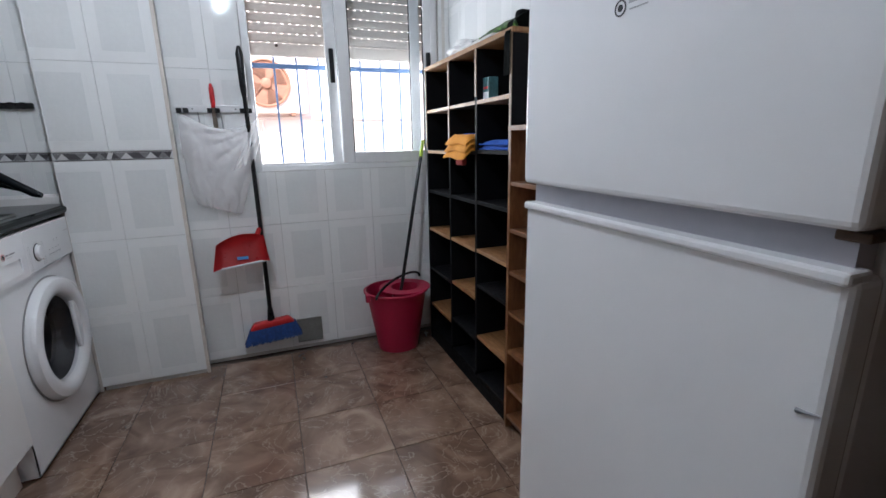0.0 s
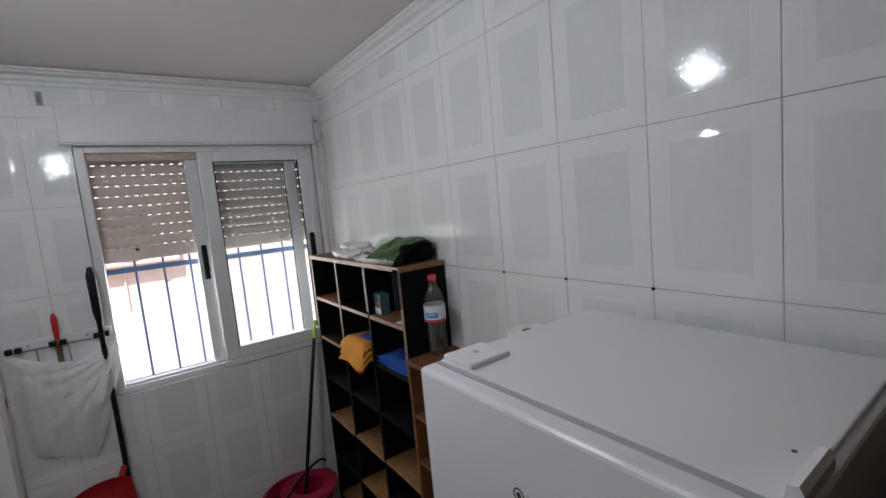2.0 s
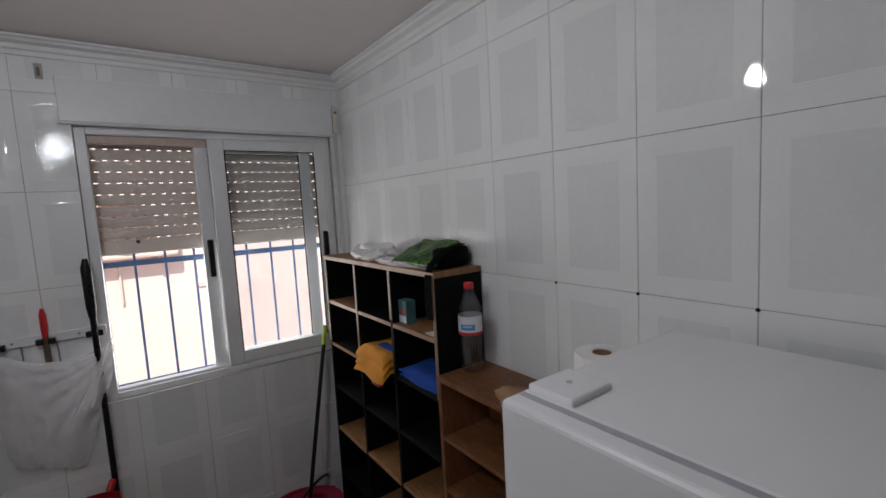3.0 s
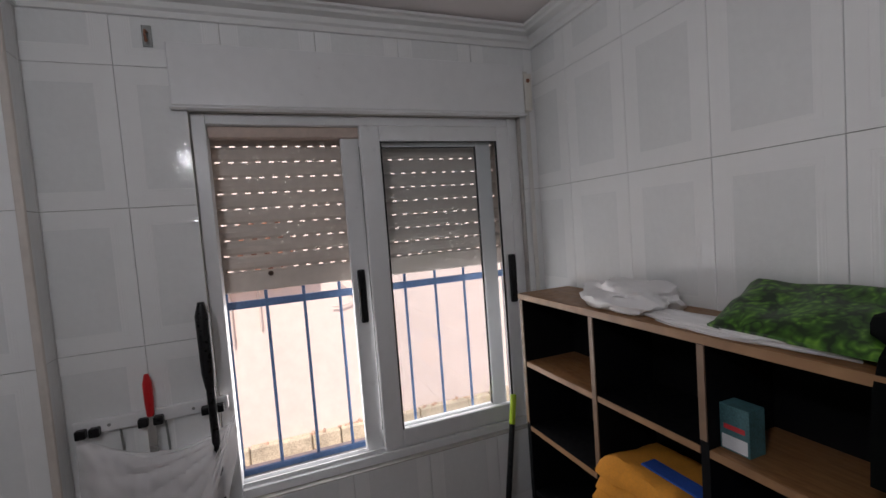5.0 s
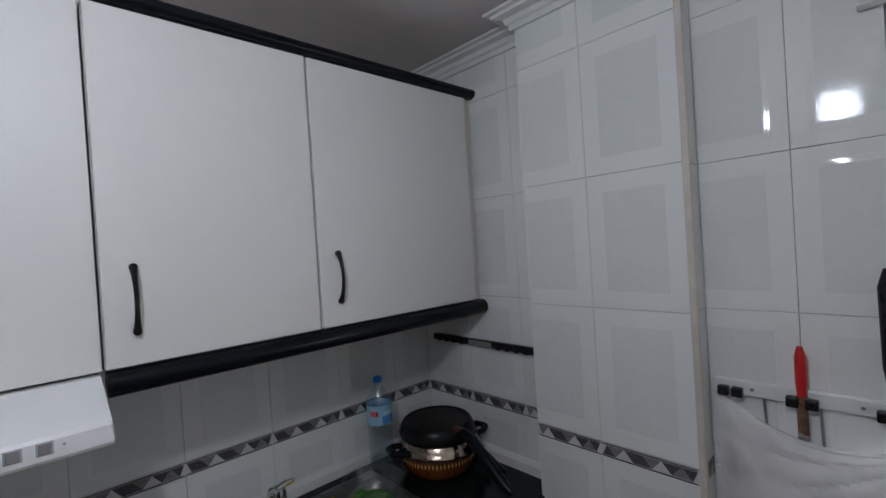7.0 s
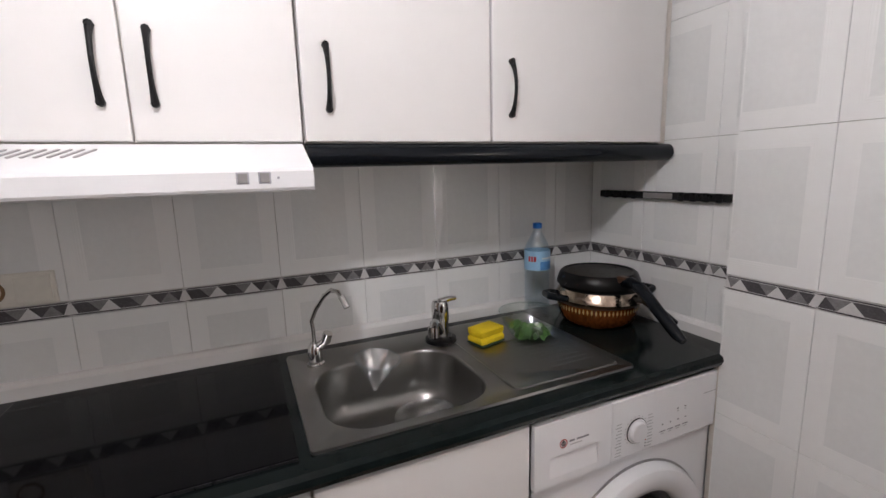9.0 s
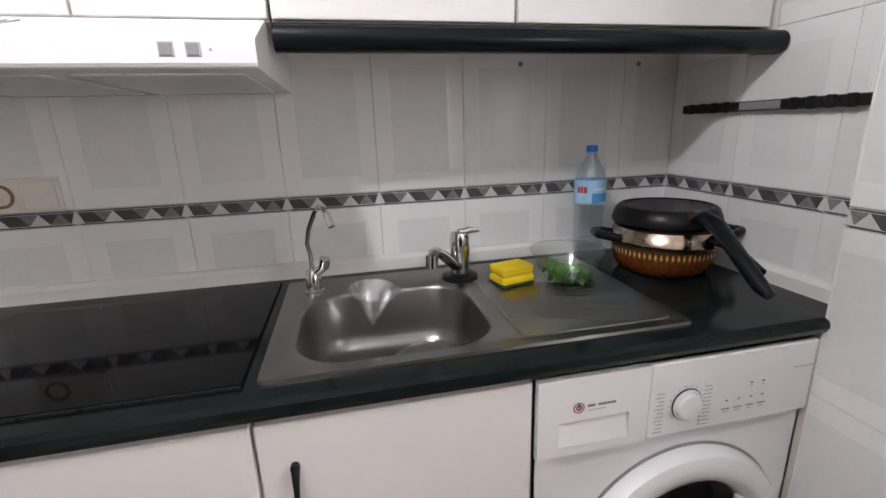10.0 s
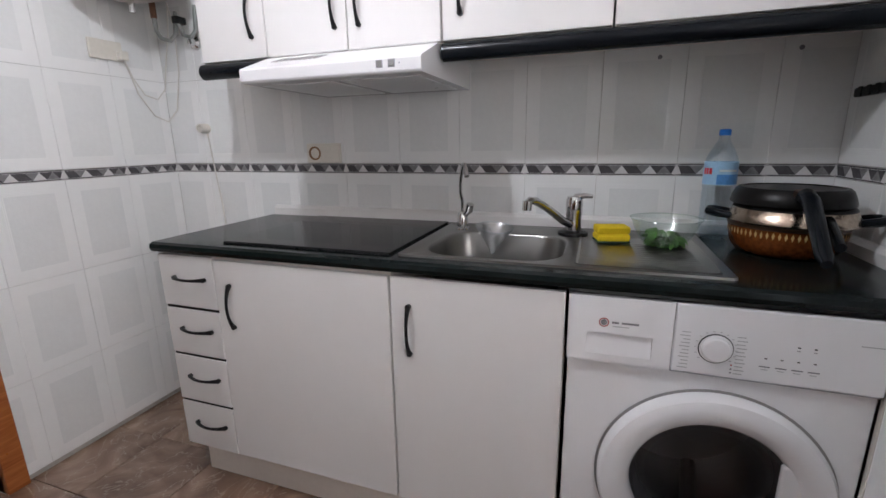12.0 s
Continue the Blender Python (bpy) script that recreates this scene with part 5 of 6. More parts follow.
part("basin", bm, "steel", sk, "", True)
part("drain", lathe(bmesh.new(), [(0.040, 0), (0.038, 0.003), (0.028, 0.002), (0.0, 0.0015)], pose((BXa + BXb) / 2, (BYa + BYb) / 2, Z - 0.150), 28, False), "chrome", sk, "", True)
for k in range(10):
    x = 0.262 + k * 0.0225
    part("drainer_rib", tube(bmesh.new(), [(x, 2.135, Z - 0.0034), (x, 2.15, Z - 0.0022), (x, 2.275, Z - 0.0022), (x, 2.29, Z - 0.0034)], 0.0032, 8), "steel", sk, "", True)
bm = bmesh.new()
for a in (round_rect(0.115, 0.530, 1.990, 2.315, 0.02),):
    ra = [bm.verts.new((x, y, Z + 0.0002)) for x, y in a]
    rb = [bm.verts.new((x, y, Z + 0.0022)) for x, y in round_rect(0.119, 0.526, 1.994, 2.311, 0.018)]
    rc = [bm.verts.new((x, y, Z + 0.0002)) for x, y in round_rect(0.124, 0.521, 1.999, 2.306, 0.016)]
    for p_, q_ in ((ra, rb), (rb, rc)):
        for k in range(len(p_)):
            bm.faces.new((p_[k], p_[(k + 1) % len(p_)], q_[(k + 1) % len(p_)], q_[k]))
part("drainer_rim", bm, "steel", sk, "", True)

# hob
hb_ = tagged(new("ceramic_hob"), "black glass ceramic hob set in the countertop", "hob")
part("glass", bx(0.045, 0.560, 0.925, 1.505, TOP + 0.0005, TOP + 0.007, 0.002), "hob", hb_)
part("front_trim", bx(0.5605, 0.5645, 0.926, 1.504, TOP + 0.0003, TOP + 0.0055, 0.0015), "black", hb_, "thin black front trim")

# filter tap
ft_ = tagged(new("filter_tap"), "slim chrome gooseneck filter tap at the sink", "tap")
tx, ty = 0.158, 1.596
part("base", lathe(bmesh.new(), [(0.024, 0), (0.023, 0.006), (0.019, 0.010), (0.018, 0.050), (0.012, 0.062), (0.0, 0.062)], pose(tx, ty, Z), 24, False), "chrome", ft_, "", True)
part("lever", tube(bmesh.new(), [(tx, ty, Z + 0.045), (tx + 0.014, ty + 0.022, Z + 0.064), (tx + 0.018, ty + 0.028, Z + 0.070), (tx + 0.024, ty + 0.034, Z + 0.092)], [0.011, 0.011, 0.013, 0.013], 12), "chrome", ft_, "", True)
part("spout", tube(bmesh.new(), [(tx, ty, Z + 0.055), (tx, ty, Z + 0.10), (tx + 0.012, ty - 0.004, Z + 0.13), (tx + 0.045, ty + 0.006, Z + 0.170), (tx + 0.085, ty + 0.024, Z + 0.212), (tx + 0.112, ty + 0.036, Z + 0.230), (tx + 0.135, ty + 0.047, Z + 0.230), (tx + 0.150, ty + 0.054, Z + 0.216)], 0.0055, 10), "chrome", ft_, "", True)
part("tip", tube(bmesh.new(), [(tx + 0.147, ty + 0.053, Z + 0.221), (tx + 0.163, ty + 0.062, Z + 0.196)], 0.0075, 10), "chrome", ft_, "", True)

# mixer tap
mt = tagged(new("mixer_tap"), "chrome single-lever mixer tap with a raised spout", "tap")
mx, my = 0.158, 1.968
part("base", lathe(bmesh.new(), [(0.048, 0), (0.047, 0.010), (0.034, 0.016), (0.0, 0.016)], pose(mx, my, Z), 28, False), "black", mt, "black base collar", True)
part("body", lathe(bmesh.new(), [(0.025, 0.014), (0.024, 0.060), (0.026, 0.066), (0.026, 0.112), (0.022, 0.124), (0.0, 0.126)], pose(mx, my, Z), 28, False), "chrome", mt, "", True)
part("lever", tube(bmesh.new(), [(mx, my, Z + 0.120), (mx - 0.004, my + 0.030, Z + 0.126), (mx - 0.006, my + 0.055, Z + 0.124)], [0.012, 0.009, 0.006], 10), "chrome", mt, "", True)
part("spout", tube(bmesh.new(), [(mx, my, Z + 0.030), (mx + 0.060, my - 0.030, Z + 0.055), (mx + 0.140, my - 0.072, Z + 0.105), (mx + 0.190, my - 0.098, Z + 0.130), (mx + 0.212, my - 0.110, Z + 0.134), (mx + 0.224, my - 0.116, Z + 0.126)], [0.013, 0.012, 0.0115, 0.011, 0.011, 0.011], 12), "chrome", mt, "", True)
part("aerator", tube(bmesh.new(), [(mx + 0.224, my - 0.116, Z + 0.134), (mx + 0.226, my - 0.117, Z + 0.108)], 0.0135, 14), "chrome", mt, "", True)

# sponge
sp = tagged(new("sponge"), "yellow kitchen sponge with a thin dark scouring base", "sponge")
SM = pose(0.235, 2.082, Z + 0.0025, 0, 0, 14)
for nm, z0, z1, mt_ in (("scourer", 0.0, 0.0035, "scourer"), ("foam", 0.0036, 0.0255, "yellow"), ("foam", 0.0250, 0.047, "yellow")):
    bm = bx(-0.034, 0.034, -0.047, 0.047, z0, z1, 0.007 if z1 > 0.02 else 0.002, 3)
    for v in bm.verts:
        if nm == "foam" and abs(v.co.x) > 0.02 and 0.02 < v.co.z < 0.042:
            v.co.x *= 0.92
    bmesh.ops.transform(bm, matrix=SM, verts=bm.verts[:])
    part(nm, bm, mt_, sp, "", True)

# bowl with lettuce
bw = tagged(new("salad_bowl"), "clear plastic bowl holding green lettuce on the drainer", "bowl")
LB = (0.258, 2.222, Z + 0.0025)
part("bowl", lathe(bmesh.new(), [(0.0, 0.002), (0.048, 0.0), (0.058, 0.008), (0.078, 0.040), (0.090, 0.076), (0.095, 0.079), (0.089, 0.075), (0.076, 0.041), (0.056, 0.011), (0.0, 0.005)], pose(*LB), 40, False), "bowl_film", bw, "", True)
part("rim", tube(bmesh.new(), [(LB[0] + 0.093 * math.cos(a), LB[1] + 0.093 * math.sin(a), LB[2] + 0.078) for a in (2 * math.pi * k / 40 for k in range(41))], 0.0018, 6, False), "bowl_film", bw, "clear rolled rim", True)
lt = tagged(new("lettuce"), "crumpled green lettuce leaves in the clear bowl", "lettuce")
rnd = random.Random(21)
for k in range(24):
    bm = bmesh.new()
    g = []
    a0 = rnd.uniform(0, 6.28)
    tilt = rnd.uniform(5, 30)
    cx, cy, cz = rnd.uniform(-0.026, 0.026), rnd.uniform(-0.026, 0.026), 0.014 + 0.0012 * k
    mtx = pose(LB[0] + cx, LB[1] + cy, LB[2] + cz, tilt, rnd.uniform(-15, 15), math.degrees(a0))
    for i in range(8):
        r_ = []
        for j in range(8):
            u, v = i / 7 - 0.5, j / 7 - 0.5
            w_ = 0.052 * (1 - 0.6 * abs(v))
            r_.append(bm.verts.new(mtx @ Vector((u * w_, v * 0.058, 0.010 * noise.noise(Vector((u * 5, v * 5, k))) + 0.006 * math.sin(9 * v + k) * abs(u) * 2 - 0.05 * (u * u + v * v)))))
        g.append(r_)
    for i in range(7):
        for j in range(7):
            bm.faces.new((g[i][j], g[i + 1][j], g[i + 1][j + 1], g[i][j + 1]))
    part("leaf", bm, "leaf", lt, "", True)

# water bottle
b2, s2 = bottle("water_bottle", "clear plastic water bottle with blue cap and blue label", (0.078, 2.381, TOP), 0.325, 0.044, "bottle_film", "cap_blue", 0)
lb = part("label", lathe(bmesh.new(), [(0.0448, 0.165), (0.0448, 0.232)], pose(0.078, 2.381, TOP), 28, False), "label_pale_blue", b2, "pale blue paper label", True)
WB = (0.078, 2.381, TOP)
part("label_patch", wrap_patch(WB, 0.0452, -22, 75, 0.167, 0.196), "label_blue", lb, "darker blue printed patch", True)
part("label_patch", wrap_patch(WB, 0.0452, -15, 50, 0.204, 0.210), "label_white", lb, "pale printed bar", True)
for a0, w_ in ((-76, 10), (-63, 9), (-51, 11)):
    part("label_mark", wrap_patch(WB, 0.0454, a0, a0 + w_, 0.196, 0.214, 3), "label_red", lb, "red printed mark")
part("water", lathe(bmesh.new(), [(0.0, 0.006), (0.036, 0.005), (0.039, 0.030), (0.0, 0.030)], pose(0.078, 2.381, TOP), 24, False), "bottle_film", b2, "a little water", True)

# pot with two pans stacked upside down
PC = (0.236, 2.513, TOP)
pot = tagged(new("cooking_pot"), "amber brown enamel cooking pot with a gold pattern", "pot")
part("body", lathe(bmesh.new(), [(0.0, 0.0), (0.096, 0.0), (0.108, 0.005), (0.121, 0.022), (0.129, 0.050), (0.131, 0.078), (0.134, 0.086), (0.128, 0.086), (0.120, 0.030), (0.10, 0.006), (0.0, 0.005)], pose(*PC), 56, False), "pot_brown", pot, "", True)
for k in range(64):
    a = 2 * math.pi * k / 64
    bm = bmesh.new()
    vs = [bm.verts.new((PC[0] + r * math.cos(a + da), PC[1] + r * math.sin(a + da), PC[2] + z)) for da, z, r in ((0.0, 0.072, 0.1314), (0.026, 0.062, 0.1310), (0.0, 0.052, 0.1302), (-0.026, 0.062, 0.1310))]
    bm.faces.new(vs)
    part("gold_petal", bm, "pot_gold", pot)
part("rim_band", lathe(bmesh.new(), [(0.1316, 0.074), (0.1348, 0.081), (0.1350, 0.0866), (0.130, 0.0868)], pose(*PC), 56, False), "dark_wood", pot, "dark brown scorched rim band", True)
sp1 = tagged(new("steel_pan"), "scorched steel pan with black handles turned over on the pot", "pan")
SPC = pose(PC[0] + 0.002, PC[1] + 0.006, PC[2] + 0.0870)
part("body", lathe(bmesh.new(), [(0.146, 0.0), (0.148, 0.003), (0.143, 0.007), (0.138, 0.018), (0.130, 0.036), (0.120, 0.044), (0.0, 0.045)], SPC, 56, False), "pan_steel", sp1, "", True)
part("soot_ring", lathe(bmesh.new(), [(0.1315, 0.0345), (0.1275, 0.0405), (0.1202, 0.0446), (0.110, 0.0456)], SPC, 56, False), "pan_black", sp1, "black burnt ring", True)
for s_, turn in ((-1, 15), (1, 15)):
    hm = SPC @ Matrix.Rotation(radians(-turn), 4, "Z")
    part("side_handle", tube(bmesh.new(), [hm @ Vector(q) for q in ((-0.040, s_ * 0.130, 0.008), (-0.036, s_ * 0.160, 0.012), (-0.018, s_ * 0.184, 0.015), (0.018, s_ * 0.184, 0.015), (0.036, s_ * 0.160, 0.012), (0.040, s_ * 0.130, 0.008))], [0.009, 0.011, 0.012, 0.012, 0.011, 0.009], 10), "rail_black", sp1, "black plastic loop handle", True)
part("handle", tube(bmesh.new(), [(PC[0] + 0.128, PC[1] + 0.026, PC[2] + 0.106), (PC[0] + 0.175, PC[1] + 0.018, PC[2] + 0.112), (PC[0] + 0.235, PC[1] + 0.006, PC[2] + 0.098), (PC[0] + 0.296, PC[1] - 0.003, PC[2] + 0.078)], [0.012, 0.014, 0.013, 0.011], 12), "rail_black", sp1, "black plastic handle", True)
fp = tagged(new("frying_pan"), "black non-stick frying pan turned over on the stack", "frying pan")
part("body", lathe(bmesh.new(), [(0.133, 0.0), (0.134, 0.005), (0.130, 0.020), (0.123, 0.036), (0.116, 0.042), (0.108, 0.0425), (0.104, 0.0395), (0.0, 0.0400)], pose(PC[0], PC[1], PC[2] + 0.1326), 56, False), "pan_black", fp, "", True)
part("handle", tube(bmesh.new(), [(PC[0] + 0.128, PC[1] - 0.022, PC[2] + 0.160), (PC[0] + 0.160, PC[1] - 0.025, PC[2] + 0.168), (PC[0] + 0.200, PC[1] - 0.029, PC[2] + 0.158), (PC[0] + 0.270, PC[1] - 0.036, PC[2] + 0.110), (PC[0] + 0.335, PC[1] - 0.043, PC[2] + 0.066), (PC[0] + 0.358, PC[1] - 0.046, PC[2] + 0.056)], [0.013, 0.018, 0.0185, 0.0165, 0.0155, 0.010], 14), "rail_black", fp, "black curved handle", True)
part("bracket", bx(PC[0] + 0.112, PC[0] + 0.150, PC[1] - 0.036, PC[1] - 0.008, PC[2] + 0.158, PC[2] + 0.180, 0.005), "brass", fp, "brown scorched handle bracket")

# clear dish in the bottom of the bowl
gd = tagged(new("glass_dish"), "clear shallow dish lying in the sink bowl", "dish")
GD = pose(0.318, 1.848, Z - 0.1485, 3, -2)
part("dish", lathe(bmesh.new(), [(0.0, 0.002), (0.050, 0.002), (0.070, 0.010), (0.080, 0.020), (0.078, 0.021), (0.068, 0.012), (0.049, 0.005), (0.0, 0.005)], GD, 40, False), "funnel_film", gd, "", True)
part("rim", tube(bmesh.new(), [GD @ Vector((0.080 * math.cos(a), 0.080 * math.sin(a), 0.0205)) for a in (2 * math.pi * k / 40 for k in range(41))], 0.0016, 6, False), "funnel_film", gd, "clear rolled rim", True)

# clear funnel in the bowl's corner
fn = tagged(new("plastic_funnel"), "clear plastic funnel resting at the back of the sink bowl", "funnel")
part("cone", lathe(bmesh.new(), [(0.060, 0.0), (0.058, 0.0), (0.011, -0.074), (0.008, -0.086), (0.0065, -0.086), (0.0095, -0.074), (0.0565, 0.0)], pose(0.276, 1.736, Z + 0.034, -6, 6), 28, False), "funnel_film", fn, "", True)

FNM = pose(0.276, 1.736, Z + 0.034, -6, 6)
part("rim", tube(bmesh.new(), [FNM @ Vector((0.059 * math.cos(a), 0.059 * math.sin(a), 0.0)) for a in (2 * math.pi * k / 32 for k in range(33))], 0.0016, 6, False), "bottle_film", fn, "clear rolled rim", True)

# sockets and wall fittings
so = tagged(new("wall_socket"), "cream double wall socket above the hob", "socket")
part("plate", bx(0.0005, 0.010, 0.868, 1.030, 1.122, 1.202, 0.003), "cream_plastic", so)
part("outlet", lathe(bmesh.new(), [(0.028, 0), (0.028, 0.004), (0.022, 0.004), (0.020, -0.004), (0.0, -0.004)], pose(0.0102, 0.908, 1.162, 0, 90), 28, False), "card", so, "round brown outlet", True)
for dy in (-0.008, 0.008):
    part("pin_hole", lathe(bmesh.new(), [(0.003, 0), (0.003, 0.0008), (0, 0.0008)], pose(0.0068, 0.908 + dy, 1.162, 0, 90), 10, False), "black", so)
part("blank_cover", bx(0.0102, 0.013, 0.952, 1.022, 1.130, 1.194, 0.002), "cream_plastic", so)
for y in (2.194, 2.562):
    p = tagged(new("wall_plug"), "dark screw hole plug in the wall tiles", "wall plug", "wall plugs")
    part("plug", lathe(bmesh.new(), [(0.007, 0), (0.006, 0.003), (0, 0.003)], pose(0.0005, y, 1.447, 0, 90), 12, False), "print_grey", p)
for y in (0.859, 1.0965, 1.334):
    p = tagged(new("wall_plug"), "tiny dark plug at the joint of the wall tiles", "wall plug", "wall plugs")
    part("plug", lathe(bmesh.new(), [(0.004, 0), (0.0035, 0.003), (0, 0.003)], pose(EAST - 0.0005, y, 1.484, 0, -90), 10, False), "black", p)
kb = tagged(new("knife_strip"), "black magnetic knife strip on the corner wall", "knife strip")
part("bar", bx(0.062, 0.552, NORTH - 0.020, NORTH - 0.001, 1.300, 1.324, 0.004), "black", kb)
part("middle", bx(0.26, 0.37, NORTH - 0.0225, NORTH - 0.0202, 1.303, 1.321, 0.001), "grey_plastic", kb, "worn grey middle")
for x in (0.10, 0.14, 0.18, 0.22, 0.40, 0.44, 0.48, 0.52):
    part("rib", bx(x - 0.010, x + 0.010, NORTH - 0.024, NORTH - 0.0202, 1.2985, 1.3255, 0.002), "black", kb)

# water heater and its fittings in the far corner
wh = tagged(new("water_heater"), "off-white enamelled water heater hung in the corner", "water heater")
HX, HY = 0.285, 0.318
part("tank", lathe(bmesh.new(), [(0.0, 0.0), (0.10, 0.006), (0.165, 0.030), (0.190, 0.070), (0.190, 0.50), (0.165, 0.54), (0.0, 0.56)], pose(HX, HY, 1.745), 48, False), "heater", wh, "", True)
for x, mt_ in ((HX - 0.12, "brass"), (HX - 0.03, "chrome")):
    part("pipe", tube(bmesh.new(), [(x, HY - 0.01, 1.790), (x, HY - 0.01, 1.700)], 0.012, 10), mt_, wh, "", True)
bm = tube(bmesh.new(), [(HX - 0.12, HY - 0.01, 1.705), (HX - 0.125, HY - 0.012, 1.655), (HX - 0.15, HY - 0.02, 1.632), (HX - 0.19, HY - 0.02, 1.632), (HX - 0.215, HY - 0.015, 1.66), (HX - 0.225, HY - 0.01, 1.75)], 0.009, 10)
part("hose", bm, "vent_grey", wh, "braided steel hose", True)
bm = tube(bmesh.new(), [(HX - 0.20, HY + 0.02, 1.70), (HX - 0.215, HY + 0.028, 1.655), (HX - 0.24, HY + 0.04, 1.65), (HX - 0.262, HY + 0.05, 1.68), (HX - 0.270, HY + 0.05, 1.78)], 0.009, 10)
part("hose", bm, "vent_grey", wh, "grey hose", True)
part("valve", bx(HX - 0.235, HX - 0.185, HY + 0.005, HY + 0.035, 1.695, 1.725, 0.006), "black", wh, "black valve lever")
es = tagged(new("stop_valve"), "round chrome stop valve on the wall", "valve")
part("rosette", lathe(bmesh.new(), [(0.030, 0), (0.028, 0.010), (0.016, 0.018), (0.014, 0.035), (0.0, 0.036)], pose(0.0005, 0.336, 1.637, 0, 90), 28, False), "chrome", es, "", True)
sj = tagged(new("cable_socket"), "cream socket plate with a white plug and cable", "socket")
part("plate", bx(0.185, 0.318, SOUTH + 0.0005, SOUTH + 0.012, 1.545, 1.620, 0.003), "cream_plastic", sj)
part("plug", bx(0.180, 0.215, SOUTH + 0.0122, SOUTH + 0.040, 1.548, 1.585, 0.005), "cream_plastic", sj, "cream plug")
bm = tube(bmesh.new(), [(0.195, SOUTH + 0.03, 1.550), (0.17, SOUTH + 0.03, 1.48), (0.125, SOUTH + 0.025, 1.42), (0.07, SOUTH + 0.03, 1.405), (0.035, SOUTH + 0.04, 1.45), (0.028, SOUTH + 0.06, 1.56), (0.03, SOUTH + 0.10, 1.68), (0.05, SOUTH + 0.14, 1.78)], 0.0028, 6)
part("cable", bm, "cable", sj, "thin white cable", True)
bm = tube(bmesh.new(), [(0.195, SOUTH + 0.028, 1.548), (0.15, SOUTH + 0.02, 1.42), (0.085, SOUTH + 0.015, 1.335), (0.035, SOUTH + 0.03, 1.310), (0.014, SOUTH + 0.07, 1.36), (0.012, SOUTH + 0.11, 1.52), (0.03, SOUTH + 0.14, 1.70), (0.06, SOUTH + 0.15, 1.79)], 0.0028, 6)
part("cable", bm, "cable", sj, "thin white cable", True)
cs = tagged(new("cable_outlet"), "cream round cable outlet with a cable running down the wall", "cable outlet")
part("outlet", lathe(bmesh.new(), [(0.020, 0), (0.021, 0.020), (0.019, 0.046), (0.013, 0.048), (0.012, 0.030), (0.0, 0.030)], pose(0.0005, 0.336, 1.277, 0, 90), 24, False), "cream_plastic", cs, "", True)
part("cable", tube(bmesh.new(), [(0.006, 0.338, 1.255), (0.006, 0.352, 1.10), (0.006, 0.372, 0.92), (0.006, 0.385, 0.60)], 0.0035, 6), "cable", cs, "white cable", True)

# printing on the washing machine and fridge
FXp = WX + 0.0107
part("badge_ring", lathe(bmesh.new(), [(0.0110, 0), (0.0110, 0.0005), (0.0087, 0.0005), (0.0087, 0)], pose(FXp, 2.068, 0.791, 0, 90), 24, False), "print_red", wm, "small red round badge")
part("badge_core", lathe(bmesh.new(), [(0.0062, 0), (0.0062, 0.0005), (0.0035, 0.0005), (0.0035, 0)], pose(FXp, 2.068, 0.791, 0, 90), 20, False), "print_black", wm, "black badge centre")
part("badge_core", bx(FXp, FXp + 0.0006, 2.0668, 2.0692, 0.789, 0.799), "print_black", wm)
for y0, y1 in ((2.085, 2.100), (2.106, 2.142)):
    part("printed_bar", bx(FXp, FXp + 0.0005, y0, y1, 0.790, 0.7945), "print_grey", wm, "printed lettering bar")
part("printed_bar", bx(FXp, FXp + 0.0005, 2.087, 2.122, 0.782, 0.784), "print_pale", wm, "pale printed lettering bar")
FXq = WX + 0.0102
for k in range(11):
    z = 0.7045 + k * 0.0084
    part("program_mark", bx(FXq, FXq + 0.0005, 2.226 + 0.003 * (k % 3), 2.246, z, z + 0.0018), "print_pale", wm)
    part("program_mark", bx(FXq, FXq + 0.0005, 2.334, 2.350 + 0.003 * (k % 2), z, z + 0.0018), "print_pale", wm)
for z, mt_ in ((0.724, "print_red"), (0.715, "print_grey"), (0.7065, "print_grey")):
    part("program_dot", lathe(bmesh.new(), [(0.002, 0), (0.002, 0.0005), (0, 0.0005)], pose(FXq, 2.329, z, 0, 90), 8, False), mt_, wm)
for k, a in enumerate(range(-130, 131, 20)):
    c = (FXq, 2.296 + 0.039 * math.sin(radians(a)), 0.758 + 0.039 * math.cos(radians(a)))
    part("scale_mark", bx(c[0], c[0] + 0.0005, c[1] - 0.002, c[1] + 0.002, c[2] - 0.0007, c[2] + 0.0007), "print_pale", wm)
for y in (2.389, 2.4175, 2.446, 2.474):
    part("function_mark", bx(FXq, FXq + 0.0005, y - 0.010, y + 0.010, 0.7285, 0.7310), "print_grey", wm)
    part("function_mark", bx(FXq, FXq + 0.0005, y - 0.006, y + 0.006, 0.7225, 0.7240), "print_pale", wm)
    part("indicator", bx(FXq, FXq + 0.0005, y - 0.0025, y + 0.0025, 0.7475, 0.7500), "print_black", wm)
for y in (2.443, 2.471):
    part("indicator", bx(FXq, FXq + 0.0005, y - 0.0025, y + 0.0025, 0.779, 0.782), "print_black", wm)
    part("function_mark", bx(FXq, FXq + 0.0005, y - 0.003, y + 0.003, 0.772, 0.7745), "print_pale", wm)
part("printed_bar", bx(FXq, FXq + 0.0005, 2.541, 2.590, 0.797, 0.799), "print_pale", wm)
part("badge_ring", lathe(bmesh.new(), [(0.0105, 0), (0.0105, 0.0006), (0.0085, 0.0006), (0.0085, 0)], pose(FX - 0.0082, 0.760, 1.309, 0, -90), 24, False), "print_black", up, "round black badge")
part("badge_core", lathe(bmesh.new(), [(0.0045, 0), (0.0045, 0.0006), (0.0, 0.0006)], pose(FX - 0.0082, 0.760, 1.309, 0, -90), 20, False), "print_black", up)
